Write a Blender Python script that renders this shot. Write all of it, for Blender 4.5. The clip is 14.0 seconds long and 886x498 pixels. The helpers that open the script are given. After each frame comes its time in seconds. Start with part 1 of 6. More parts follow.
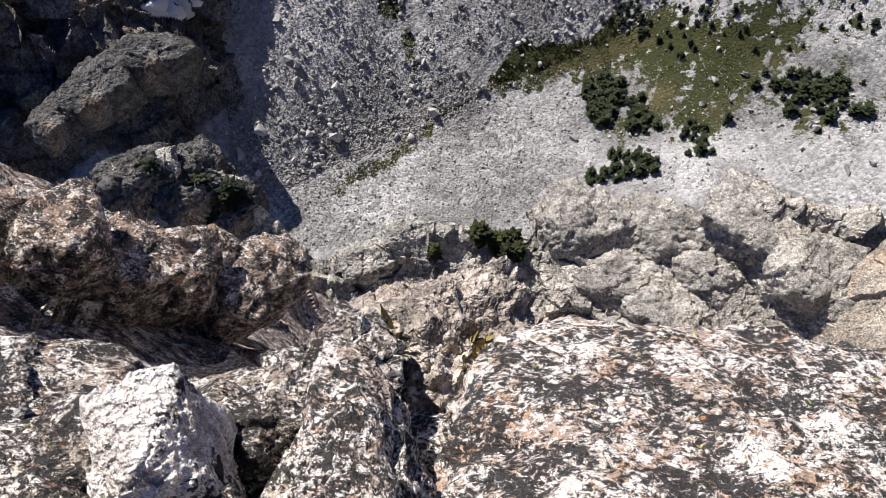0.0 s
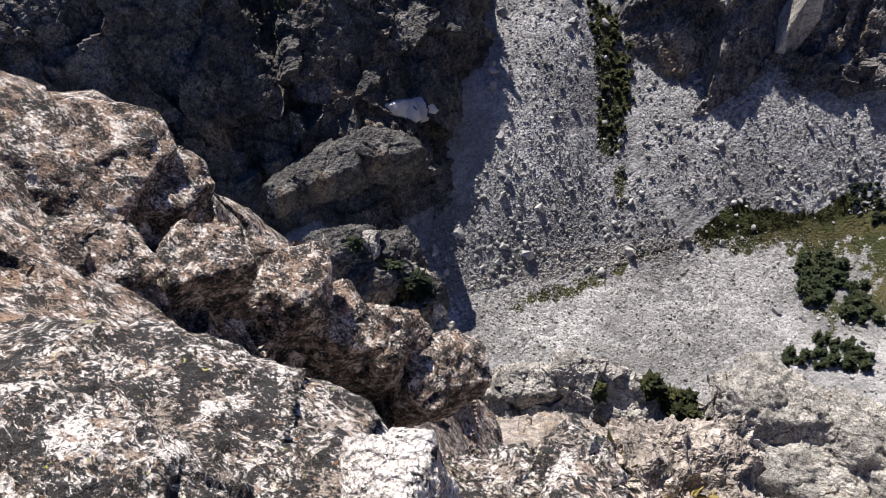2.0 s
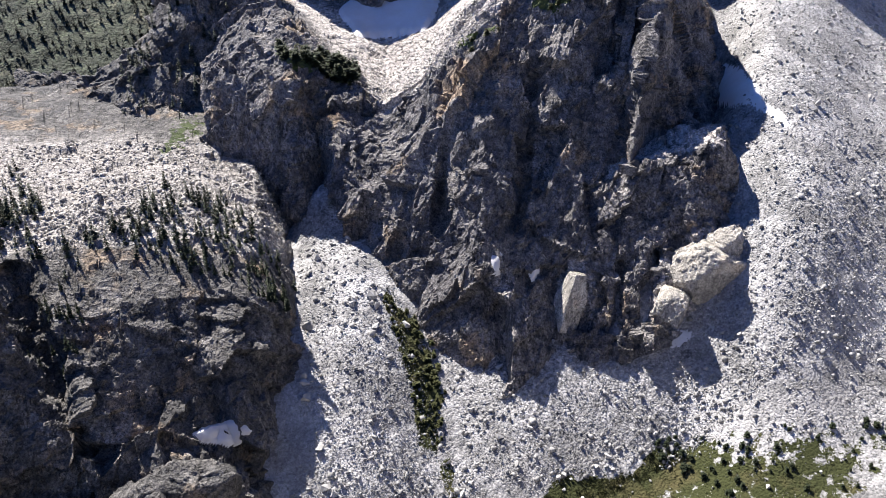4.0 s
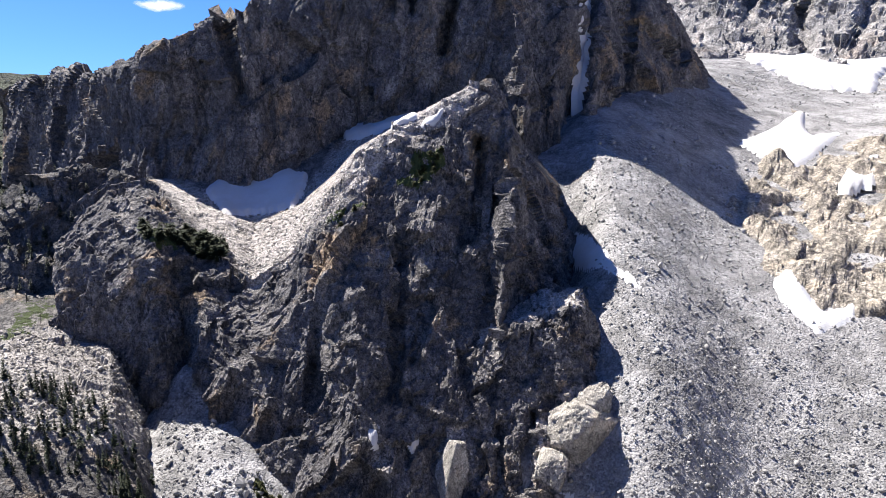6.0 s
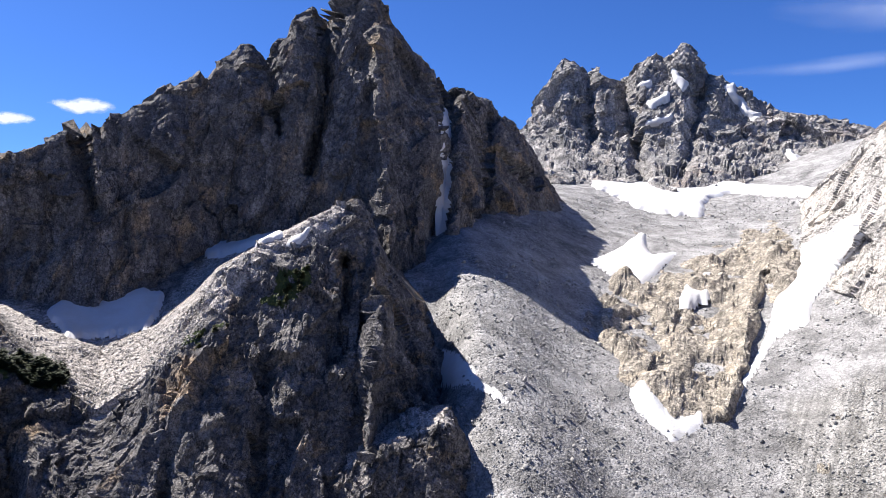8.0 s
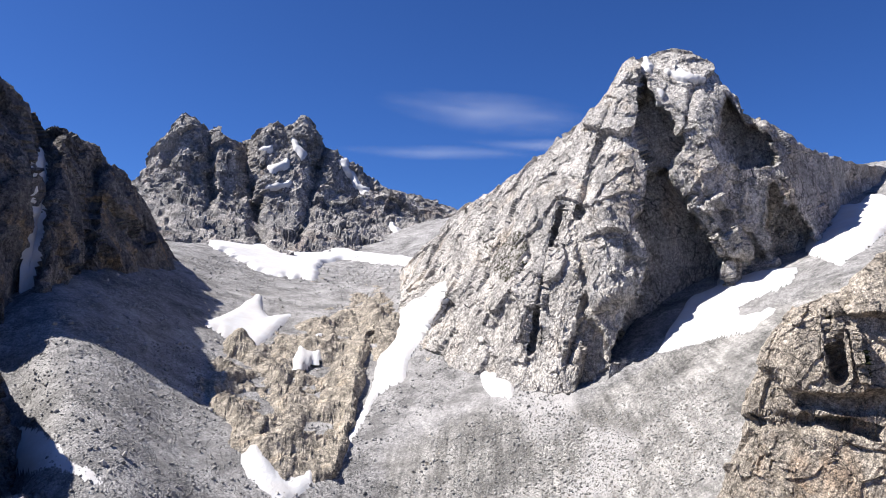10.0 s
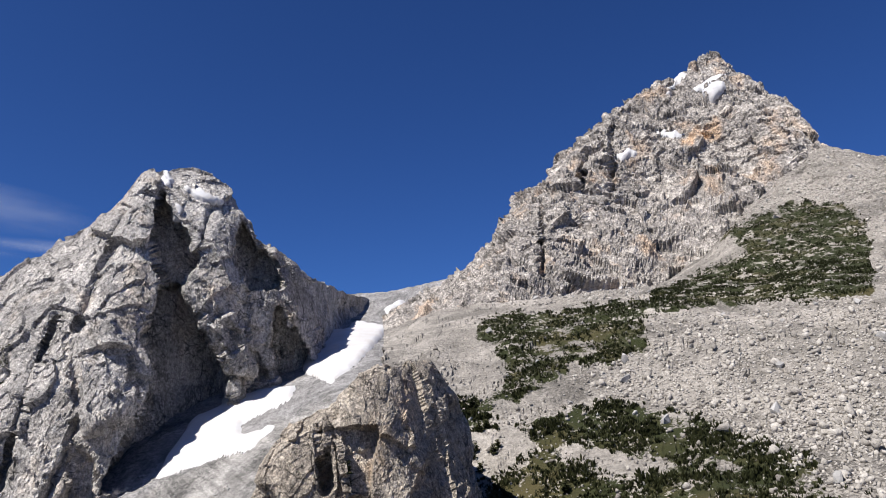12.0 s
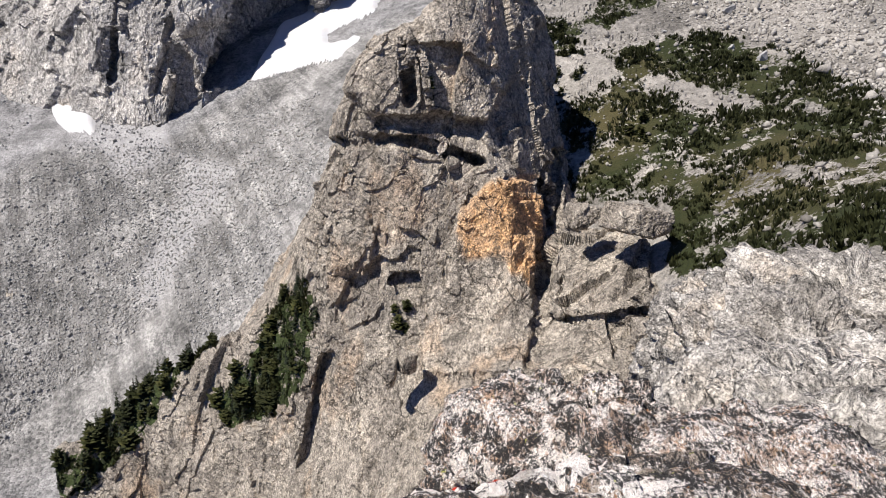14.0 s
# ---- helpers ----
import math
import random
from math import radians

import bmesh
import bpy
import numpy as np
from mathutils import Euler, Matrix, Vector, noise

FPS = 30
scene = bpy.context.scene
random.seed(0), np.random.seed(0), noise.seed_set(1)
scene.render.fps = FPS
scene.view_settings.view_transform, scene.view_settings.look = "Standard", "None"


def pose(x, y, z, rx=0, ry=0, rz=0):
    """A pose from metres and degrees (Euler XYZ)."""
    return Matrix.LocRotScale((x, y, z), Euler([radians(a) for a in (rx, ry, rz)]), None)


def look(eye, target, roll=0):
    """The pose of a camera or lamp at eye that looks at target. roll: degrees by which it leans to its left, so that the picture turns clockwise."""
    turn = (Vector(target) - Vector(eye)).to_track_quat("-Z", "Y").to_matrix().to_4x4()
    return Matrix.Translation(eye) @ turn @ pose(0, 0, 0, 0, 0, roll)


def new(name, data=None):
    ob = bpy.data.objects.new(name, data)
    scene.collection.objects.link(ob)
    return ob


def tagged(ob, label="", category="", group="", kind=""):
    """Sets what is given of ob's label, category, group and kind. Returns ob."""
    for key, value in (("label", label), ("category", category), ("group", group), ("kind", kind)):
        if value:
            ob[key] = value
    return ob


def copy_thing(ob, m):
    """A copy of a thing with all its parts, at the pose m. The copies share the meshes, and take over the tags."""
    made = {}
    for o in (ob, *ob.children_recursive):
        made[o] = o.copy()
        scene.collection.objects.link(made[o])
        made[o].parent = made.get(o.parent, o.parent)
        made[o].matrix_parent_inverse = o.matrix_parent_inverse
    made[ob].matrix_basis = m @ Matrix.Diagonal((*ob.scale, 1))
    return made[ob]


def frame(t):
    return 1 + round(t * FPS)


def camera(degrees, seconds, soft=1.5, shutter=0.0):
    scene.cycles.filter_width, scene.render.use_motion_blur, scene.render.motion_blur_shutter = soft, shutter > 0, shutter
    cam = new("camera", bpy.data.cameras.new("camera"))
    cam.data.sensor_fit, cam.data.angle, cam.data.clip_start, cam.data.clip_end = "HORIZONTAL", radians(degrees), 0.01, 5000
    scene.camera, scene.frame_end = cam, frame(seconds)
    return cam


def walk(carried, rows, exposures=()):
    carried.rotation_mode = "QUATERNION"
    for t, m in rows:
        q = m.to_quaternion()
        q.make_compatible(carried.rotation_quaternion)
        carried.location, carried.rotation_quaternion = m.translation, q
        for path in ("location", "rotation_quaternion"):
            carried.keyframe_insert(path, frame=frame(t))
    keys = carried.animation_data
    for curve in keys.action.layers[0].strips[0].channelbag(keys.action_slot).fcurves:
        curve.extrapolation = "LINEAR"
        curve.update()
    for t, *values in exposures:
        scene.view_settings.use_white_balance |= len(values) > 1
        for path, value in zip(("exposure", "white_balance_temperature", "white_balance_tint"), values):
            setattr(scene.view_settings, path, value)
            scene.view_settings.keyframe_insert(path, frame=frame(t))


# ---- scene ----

# ---------------------------------------------------------------- camera
cam = camera(64.1, 14.0, soft=0.7)
walk(cam, [
    (0.0, pose(0.132, 0.042, -0.012, 32.00, -0.00, 0.00)),
    (0.5, pose(0.073, 0.034, -0.006, 33.41, 1.40, 5.58)),
    (1.0, pose(0.000, 0.000, 0.000, 34.55, 2.02, 13.01)),
    (1.5, pose(-0.053, -0.042, 0.013, 36.60, 2.43, 18.78)),
    (2.0, pose(-0.075, -0.055, 0.040, 42.20, 3.16, 19.49)),
    (2.5, pose(-0.108, -0.045, 0.050, 48.62, 2.46, 16.77)),
    (3.0, pose(-0.117, -0.043, 0.046, 54.94, 1.96, 12.33)),
    (3.5, pose(-0.118, -0.045, 0.045, 59.93, 2.16, 8.10)),
    (4.0, pose(-0.111, -0.049, 0.044, 65.96, 1.14, 2.99)),
    (4.2, pose(-0.109, -0.050, 0.043, 68.40, 1.17, 1.61)),
    (6.3, pose(-0.081, -0.066, 0.037, 80.94, 0.49, -10.34)),
    (6.5, pose(-0.078, -0.068, 0.036, 82.11, 0.48, -11.91)),
    (7.0, pose(-0.071, -0.072, 0.035, 86.08, 0.96, -12.07)),
    (7.2, pose(-0.069, -0.073, 0.034, 87.49, 0.97, -11.38)),
    (9.3, pose(-0.041, -0.089, 0.028, 91.95, -1.19, -38.08)),
    (9.5, pose(-0.038, -0.091, 0.028, 92.97, -0.99, -40.12)),
    (10.0, pose(-0.031, -0.095, 0.026, 94.02, -0.80, -48.50)),
    (10.5, pose(-0.025, -0.098, 0.025, 95.62, -0.35, -57.70)),
    (11.0, pose(-0.018, -0.102, 0.024, 98.23, -0.42, -68.85)),
    (11.5, pose(-0.011, -0.106, 0.022, 100.01, 0.71, -80.22)),
    (12.0, pose(-0.005, -0.110, 0.021, 103.34, 1.23, -86.60)),
    (12.5, pose(0.002, -0.114, 0.019, 101.01, 1.53, -94.40)),
    (13.0, pose(0.009, -0.117, 0.018, 90.83, 0.25, -93.31)),
    (13.5, pose(0.015, -0.121, 0.016, 81.69, -1.15, -87.51)),
    (14.0, pose(0.022, -0.125, 0.015, 73.16, -2.30, -79.98)),
], exposures=[(0.0, 0.85), (2.0, 0.85), (3.0, 1.0), (3.5, 1.3), (4.0, 1.7), (4.2, 1.75), (6.5, 1.45), (7.2, 1.42), (9.5, 1.02), (11.0, 0.78), (12.5, 0.5), (14.0, 0.5)])

# ---------------------------------------------------------------- light
SUN_BEARING, SUN_HEIGHT = -43.0, 52.0
world = bpy.data.worlds.new("sky")
scene.world = world
world.use_nodes = True
wn = world.node_tree
wn.nodes.clear()
sky = wn.nodes.new("ShaderNodeTexSky")
sky.sky_type = "NISHITA"
sky.sun_disc = False
sky.sun_elevation = radians(SUN_HEIGHT)
sky.sun_rotation = radians(SUN_BEARING % 360)
sky.altitude = 3000
sky.air_density, sky.dust_density, sky.ozone_density = 1.0, 6.0, 4.0
bg = wn.nodes.new("ShaderNodeBackground")
bg.inputs["Strength"].default_value = 0.05
wo = wn.nodes.new("ShaderNodeOutputWorld")
deep = wn.nodes.new("ShaderNodeMix")
deep.data_type, deep.blend_type = "RGBA", "MULTIPLY"
deep.inputs[0].default_value = 1.0
deep.inputs[7].default_value = (0.40, 0.71, 1.28, 1)
wn.links.new(sky.outputs[0], deep.inputs[6])
wn.links.new(deep.outputs[2], bg.inputs[0])
wn.links.new(bg.outputs[0], wo.inputs[0])

sun_data = bpy.data.lights.new("sun", "SUN")
sun_data.energy = 5.0
sun_data.angle = radians(0.53)
sun_data.color = (1.0, 0.955, 0.89)
sun = new("sun", sun_data)
sun_way = Vector((math.sin(radians(SUN_BEARING)) * math.cos(radians(SUN_HEIGHT)),
                  math.cos(radians(SUN_BEARING)) * math.cos(radians(SUN_HEIGHT)),
                  math.sin(radians(SUN_HEIGHT))))
sun.matrix_world = look(sun_way * 900, (0, 0, 0))


# ---------------------------------------------------------------- noise
def lattice(ix, iy, iz, seed):
    h = (ix.astype(np.uint32) * np.uint32(374761393) + iy.astype(np.uint32) * np.uint32(668265263)
         + iz.astype(np.uint32) * np.uint32(2246822519) + np.uint32((seed * 3266489917) & 0xFFFFFFFF))
    h = (h ^ (h >> np.uint32(13))) * np.uint32(1274126177)
    h = (h ^ (h >> np.uint32(16))) * np.uint32(2654435761)
    return h ^ (h >> np.uint32(15))


def unit(h):
    return h.astype(np.float64) / 4294967295.0


def smooth_noise(p, seed=0):
    """Gradient noise, about -1 to 1, at the points p (n, 3)."""
    i = np.floor(p).astype(np.int64)
    f = p - i
    w = f * f * f * (f * (f * 6 - 15) + 10)
    out = np.zeros(len(p))
    for dx in (0, 1):
        for dy in (0, 1):
            for dz in (0, 1):
                h = lattice(i[:, 0] + dx, i[:, 1] + dy, i[:, 2] + dz, seed)
                gx = (h & np.uint32(1023)).astype(np.float64) / 511.5 - 1
                gy = ((h >> np.uint32(10)) & np.uint32(1023)).astype(np.float64) / 511.5 - 1
                gz = ((h >> np.uint32(20)) & np.uint32(1023)).astype(np.float64) / 511.5 - 1
                dot = gx * (f[:, 0] - dx) + gy * (f[:, 1] - dy) + gz * (f[:, 2] - dz)
                out += dot * ((w[:, 0] if dx else 1 - w[:, 0]) * (w[:, 1] if dy else 1 - w[:, 1])
                              * (w[:, 2] if dz else 1 - w[:, 2]))
    return out * 1.3


def fbm(p, octaves=4, gain=0.5, seed=0):
    out, a = np.zeros(len(p)), 1.0
    for k in range(octaves):
        out += a * smooth_noise(p * 2.03 ** k + 17.3 * k, seed + k)
        a *= gain
    return out


def ridged(p, octaves=4, gain=0.55, seed=0):
    """Sharp crests at 1, hollows towards -1."""
    out, a = np.zeros(len(p)), 1.0
    for k in range(octaves):
        out += a * (1 - 2.6 * np.abs(smooth_noise(p * 2.07 ** k + 9.1 * k, seed + k)))
        a *= gain
    return out


def facets(p, seed=0):
    """Broken rock: a tilted face of its own for every block, with sharp steps between the blocks. About -1 to 1."""
    base = np.floor(p - 0.5).astype(np.int64)
    best = np.full(len(p), 9.0)
    out = np.zeros(len(p))
    for dx in (0, 1):
        for dy in (0, 1):
            for dz in (0, 1):
                c = base + (dx, dy, dz)
                h = lattice(c[:, 0], c[:, 1], c[:, 2], seed)
                q = np.stack([(h & np.uint32(1023)) / 1023.0, ((h >> np.uint32(10)) & np.uint32(1023)) / 1023.0,
                              ((h >> np.uint32(20)) & np.uint32(1023)) / 1023.0], 1)
                away = p - (c + 0.1 + 0.8 * q)
                d = np.abs(away).sum(1) * 0.55 + np.linalg.norm(away, axis=1) * 0.5
                h = lattice(c[:, 2], c[:, 0], c[:, 1], seed + 7)
                tilt = np.stack([(h & np.uint32(1023)) / 511.5 - 1, ((h >> np.uint32(10)) & np.uint32(1023)) / 511.5 - 1,
                                 ((h >> np.uint32(20)) & np.uint32(1023)) / 511.5 - 1], 1)
                height = (away * tilt).sum(1) * 1.5 + 0.6 * (unit(lattice(c[:, 1], c[:, 2], c[:, 0], seed + 9)) - 0.5)
                near = d < best
                out = np.where(near, height, out)
                best = np.where(near, d, best)
    return out


# ---------------------------------------------------------------- plan helpers
def line(points):
    """A line of the plan: bearing, distance, rise, in the order of the bearing."""
    return np.array(points, float)


def inside(a, e, polygon):
    """Which of the points (a, e) lie in a polygon."""
    got = np.zeros(a.shape, bool)
    q = polygon
    for (x0, y0), (x1, y1) in zip(q, q[1:] + q[:1]):
        cut = (y0 > e) != (y1 > e)
        with np.errstate(divide="ignore", invalid="ignore"):
            got ^= cut & (a < (x1 - x0) * (e - y0) / (y1 - y0 + 1e-12) + x0)
    return got


def region(v, polygons, waver=0.6):
    """Which points of a sheet lie in outlines of the plan, with wavering borders."""
    a, e = bearing_rise(v)
    p = np.stack([a, e, a * 0], -1).reshape(-1, 3)
    da = waver * fbm(p * 0.9, 4, 0.6, 15).reshape(a.shape)
    de = waver * 0.7 * fbm(p * 0.9 + 40, 4, 0.6, 16).reshape(a.shape)
    got = np.zeros(a.shape, bool)
    for q in polygons:
        got |= inside(a + da, e + de, q)
    return got


def loft(lines, start, stop, step, rows, curved=True, smooth=0.15):
    """A sheet of points (rows, columns, 3) from line to line; rows: how many rows between each two."""
    bearings = step if isinstance(step, np.ndarray) else np.arange(start, stop + step / 2, step)
    shifts = np.linspace(-smooth, smooth, 9)

    def along(l, values):
        return sum(np.interp(bearings + k, l[:, 0], values) for k in shifts) / len(shifts)
    logs = [along(l, np.log(l[:, 1])) for l in lines]
    height = [along(l, l[:, 1] * np.tan(np.radians(l[:, 2]))) for l in lines]
    out = []
    n = len(lines)
    for k in range(n - 1):
        for s in np.arange(rows[k]) / rows[k]:
            def mix(v):
                if not curved:
                    return v[k] * (1 - s) + v[k + 1] * s
                m0 = (v[k + 1] - v[max(k - 1, 0)]) / (2 if k else 1)
                m1 = (v[min(k + 2, n - 1)] - v[k]) / (2 if k + 2 < n else 1)
                return ((2 * s ** 3 - 3 * s ** 2 + 1) * v[k] + (s ** 3 - 2 * s ** 2 + s) * m0 * 0.5
                        + (3 * s ** 2 - 2 * s ** 3) * v[k + 1] + (s ** 3 - s ** 2) * m1 * 0.5)
            out.append((np.exp(mix(logs)), mix(height)))
    out.append((np.exp(logs[-1]), height[-1]))
    b = np.radians(bearings)
    return np.stack([np.stack([r * np.sin(b), r * np.cos(b), z], -1) for r, z in out])


def normals(v):
    du = np.gradient(v, axis=1)
    dv = np.gradient(v, axis=0)
    n = np.cross(du, dv)
    return n / (np.linalg.norm(n, axis=2, keepdims=True) + 1e-9)


def grid_mesh(name, v, material, smooth=False, zones=None):
    """One mesh from a sheet of points."""
    nr, nc = v.shape[:2]
    i = np.arange(nr * nc).reshape(nr, nc)
    quads = np.stack([i[:-1, :-1], i[:-1, 1:], i[1:, 1:], i[1:, :-1]], -1).reshape(-1)
    me = bpy.data.meshes.new(name)
    me.vertices.add(nr * nc)
    me.vertices.foreach_set("co", v.reshape(-1).astype(np.float32))
    me.loops.add(len(quads))
    me.loops.foreach_set("vertex_index", quads.astype(np.int32))
    me.polygons.add(len(quads) // 4)
    me.polygons.foreach_set("loop_start", np.arange(0, len(quads), 4, dtype=np.int32))
    me.update(calc_edges=True)
    me.polygons.foreach_set("use_smooth", np.full(len(quads) // 4, smooth))
    if zones is not None:
        at = me.color_attributes.new("zone", "FLOAT_COLOR", "POINT")
        at.data.foreach_set("color", zones.reshape(-1).astype(np.float32))
    me.materials.append(material)
    ob = new(name, me)
    return ob


def bearing_rise(v):
    a = np.degrees(np.arctan2(v[..., 0], v[..., 1]))
    e = np.degrees(np.arctan2(v[..., 2], np.hypot(v[..., 0], v[..., 1])))
    return a, e


def roughen(v, amount, size, stretch=1.0, seed=0, blocks=(), tilt=(0, 0, 0), fade=None, octaves=5, crest=0.6, jointed=True):
    """Break a smooth sheet up along its normals: amount and size in metres; blocks: (amount, size, upright stretch) for each
    set of joints; tilt: how the joints lean."""
    n = normals(v)
    flat = v.reshape(-1, 3)
    pitch = np.maximum(np.linalg.norm(np.gradient(v, axis=0), axis=2), np.linalg.norm(np.gradient(v, axis=1), axis=2)).reshape(-1)
    p = flat * (1, 1, stretch) / size
    d = crest * ridged(p, octaves, 0.55, seed) + 0.7 * fbm(p * 0.6, octaves, 0.5, seed + 31)
    d = (d - d.mean()) * amount * 0.65
    lean = np.array(Euler([radians(x) for x in tilt]).to_matrix())
    steep = np.clip(1.3 - 1.6 * np.abs(n[..., 2].reshape(-1)), 0, 1)
    for k, (ba, bs, bz) in enumerate(blocks):
        fine = np.clip(bs * 0.9 / pitch - 0.6, 0, 1)
        on = np.where(fine > 0.02)[0]
        if not len(on):
            continue
        some = flat[on]
        q = (some @ lean) * (1, 1, bz) / bs
        q = q + 0.25 * np.stack([smooth_noise(q * 0.8, seed + 5), smooth_noise(q * 0.8, seed + 6), smooth_noise(q * 0.8, seed + 8)], 1)
        step = 0.8 * facets(q + 3.7 * k, seed + 40 + k)
        for axis in ((0, 2) if jointed else ()):
            gap = bs * (0.9 if axis else 0.55)
            x = (some @ lean)[:, axis] / gap + 0.5 * smooth_noise(some / (gap * 3.5), seed + 60 + k)
            broken = np.clip(2.2 * smooth_noise(some / (gap * 2.7), seed + 70 + k + axis) + 0.35, 0, 1)
            step = step + 0.34 * (x - np.floor(x) - 0.5) * broken * steep[on]
        d[on] += ba * fine[on] * step
    d = d.reshape(v.shape[:2])
    if fade is not None:
        d = d * fade
    return v + n * d[..., None]


def blur(m, times=1):
    """Soften a field (rows, columns) or (rows, columns, 3)."""
    for _ in range(times):
        for ax in (0, 1):
            pad = np.concatenate([np.take(m, [0], ax), m, np.take(m, [-1], ax)], ax)
            n = m.shape[ax]
            m = (np.take(pad, np.arange(n), ax) + 2 * m + np.take(pad, np.arange(2, n + 2), ax)) / 4
    return m


def carve(v, path, width, depth):
    """Cut a gully (or, with a negative depth, raise a rib) along a line of (bearing, rise); width in degrees, depth in metres."""
    a, e = bearing_rise(v)
    best = np.full(a.shape, 99.0)
    for (x0, y0), (x1, y1) in zip(path, path[1:]):
        s = np.clip(((a - x0) * (x1 - x0) + (e - y0) * (y1 - y0)) / ((x1 - x0) ** 2 + (y1 - y0) ** 2), 0, 1)
        best = np.minimum(best, np.hypot(a - x0 - s * (x1 - x0), e - y0 - s * (y1 - y0)))
    d = depth * np.clip(1 - best / width, 0, 1)
    out = np.stack([v[..., 0], v[..., 1], np.zeros_like(d)], -1)
    out = out / (np.linalg.norm(out, axis=2, keepdims=True) + 1e-9)
    return v + out * d[..., None]


def press(v, outline, depth, rim=2):
    """Set a piece of a face back (or, with a negative depth, forward) inside an outline of the plan; depth in metres."""
    m = blur(region(v, [outline], 0.3).astype(float), rim)
    return v * (1 + m * depth / np.linalg.norm(v, axis=2))[..., None]


# ---------------------------------------------------------------- materials
class Nodes:
    """A small helper to lay out a node material."""

    def __init__(self, name):
        self.m = bpy.data.materials.new(name)
        self.m.use_nodes = True
        self.t = self.m.node_tree
        self.t.nodes.clear()
        self.out = self.t.nodes.new("ShaderNodeOutputMaterial")
        self.b = self.t.nodes.new("ShaderNodeBsdfPrincipled")
        self.t.links.new(self.b.outputs[0], self.out.inputs[0])
        self.co = self.t.nodes.new("ShaderNodeTexCoord").outputs["Object"]

    def put(self, socket, value):
        if isinstance(value, bpy.types.NodeSocket):
            self.t.links.new(value, socket)
        else:
            socket.default_value = value

    def scaled(self, x, y, z):
        n = self.t.nodes.new("ShaderNodeVectorMath")
        n.operation = "MULTIPLY"
        self.put(n.inputs[0], self.co)
        n.inputs[1].default_value = (x, y, z)
        return n.outputs[0]

    def noise(self, scale, detail=5.0, rough=0.6, vector=None, distort=0.0):
        n = self.t.nodes.new("ShaderNodeTexNoise")
        self.put(n.inputs["Vector"], vector or self.co)
        n.inputs["Scale"].default_value = scale
        n.inputs["Detail"].default_value = detail
        n.inputs["Roughness"].default_value = rough
        n.inputs["Distortion"].default_value = distort
        return n.outputs["Fac"]

    def voronoi(self, scale, feature="F1", vector=None, out="Distance", rand=1.0):
        n = self.t.nodes.new("ShaderNodeTexVoronoi")
        n.feature = feature
        self.put(n.inputs["Vector"], vector or self.co)
        n.inputs["Scale"].default_value = scale
        n.inputs["Randomness"].default_value = rand
        return n.outputs[out]

    def ramp(self, fac, *stops):
        n = self.t.nodes.new("ShaderNodeValToRGB")
        self.put(n.inputs[0], fac)
        el = n.color_ramp.elements
        while len(el) < len(stops):
            el.new(0.5)
        for e, (pos, col) in zip(el, stops):
            e.position = pos
            c = col if isinstance(col, tuple) else (col, col, col)
            e.color = (*c, 1)
        return n.outputs["Color"]

    def mix(self, fac, a, b, mode="MIX"):
        n = self.t.nodes.new("ShaderNodeMix")
        n.data_type = "RGBA"
        n.blend_type = mode
        self.put(n.inputs[0], fac)
        for s, v in ((n.inputs[6], a), (n.inputs[7], b)):
            self.put(s, (*v, 1) if isinstance(v, tuple) else v)
        return n.outputs[2]

    def math(self, op, a, b=0.0):
        n = self.t.nodes.new("ShaderNodeMath")
        n.operation = op
        self.put(n.inputs[0], a)
        self.put(n.inputs[1], b)
        return n.outputs[0]

    def zone(self):
        n = self.t.nodes.new("ShaderNodeVertexColor")
        n.layer_name = "zone"
        s = self.t.nodes.new("ShaderNodeSeparateColor")
        self.put(s.inputs[0], n.outputs[0])
        return s.outputs

    def info(self):
        return self.t.nodes.new("ShaderNodeObjectInfo").outputs["Random"]

    def island(self):
        return self.t.nodes.new("ShaderNodeNewGeometry").outputs["Random Per Island"]

    def bump(self, height, strength, distance):
        n = self.t.nodes.new("ShaderNodeBump")
        n.inputs["Strength"].default_value = strength
        n.inputs["Distance"].default_value = distance
        self.put(n.inputs["Height"], height)
        return n.outputs[0]

    def done(self, color, rough=0.9, normal=None, spec=0.25):
        self.put(self.b.inputs["Base Color"], (*color, 1) if isinstance(color, tuple) else color)
        self.put(self.b.inputs["Roughness"], rough)
        self.b.inputs["Specular IOR Level"].default_value = spec
        if normal is not None:
            self.put(self.b.inputs["Normal"], normal)
        return self.m


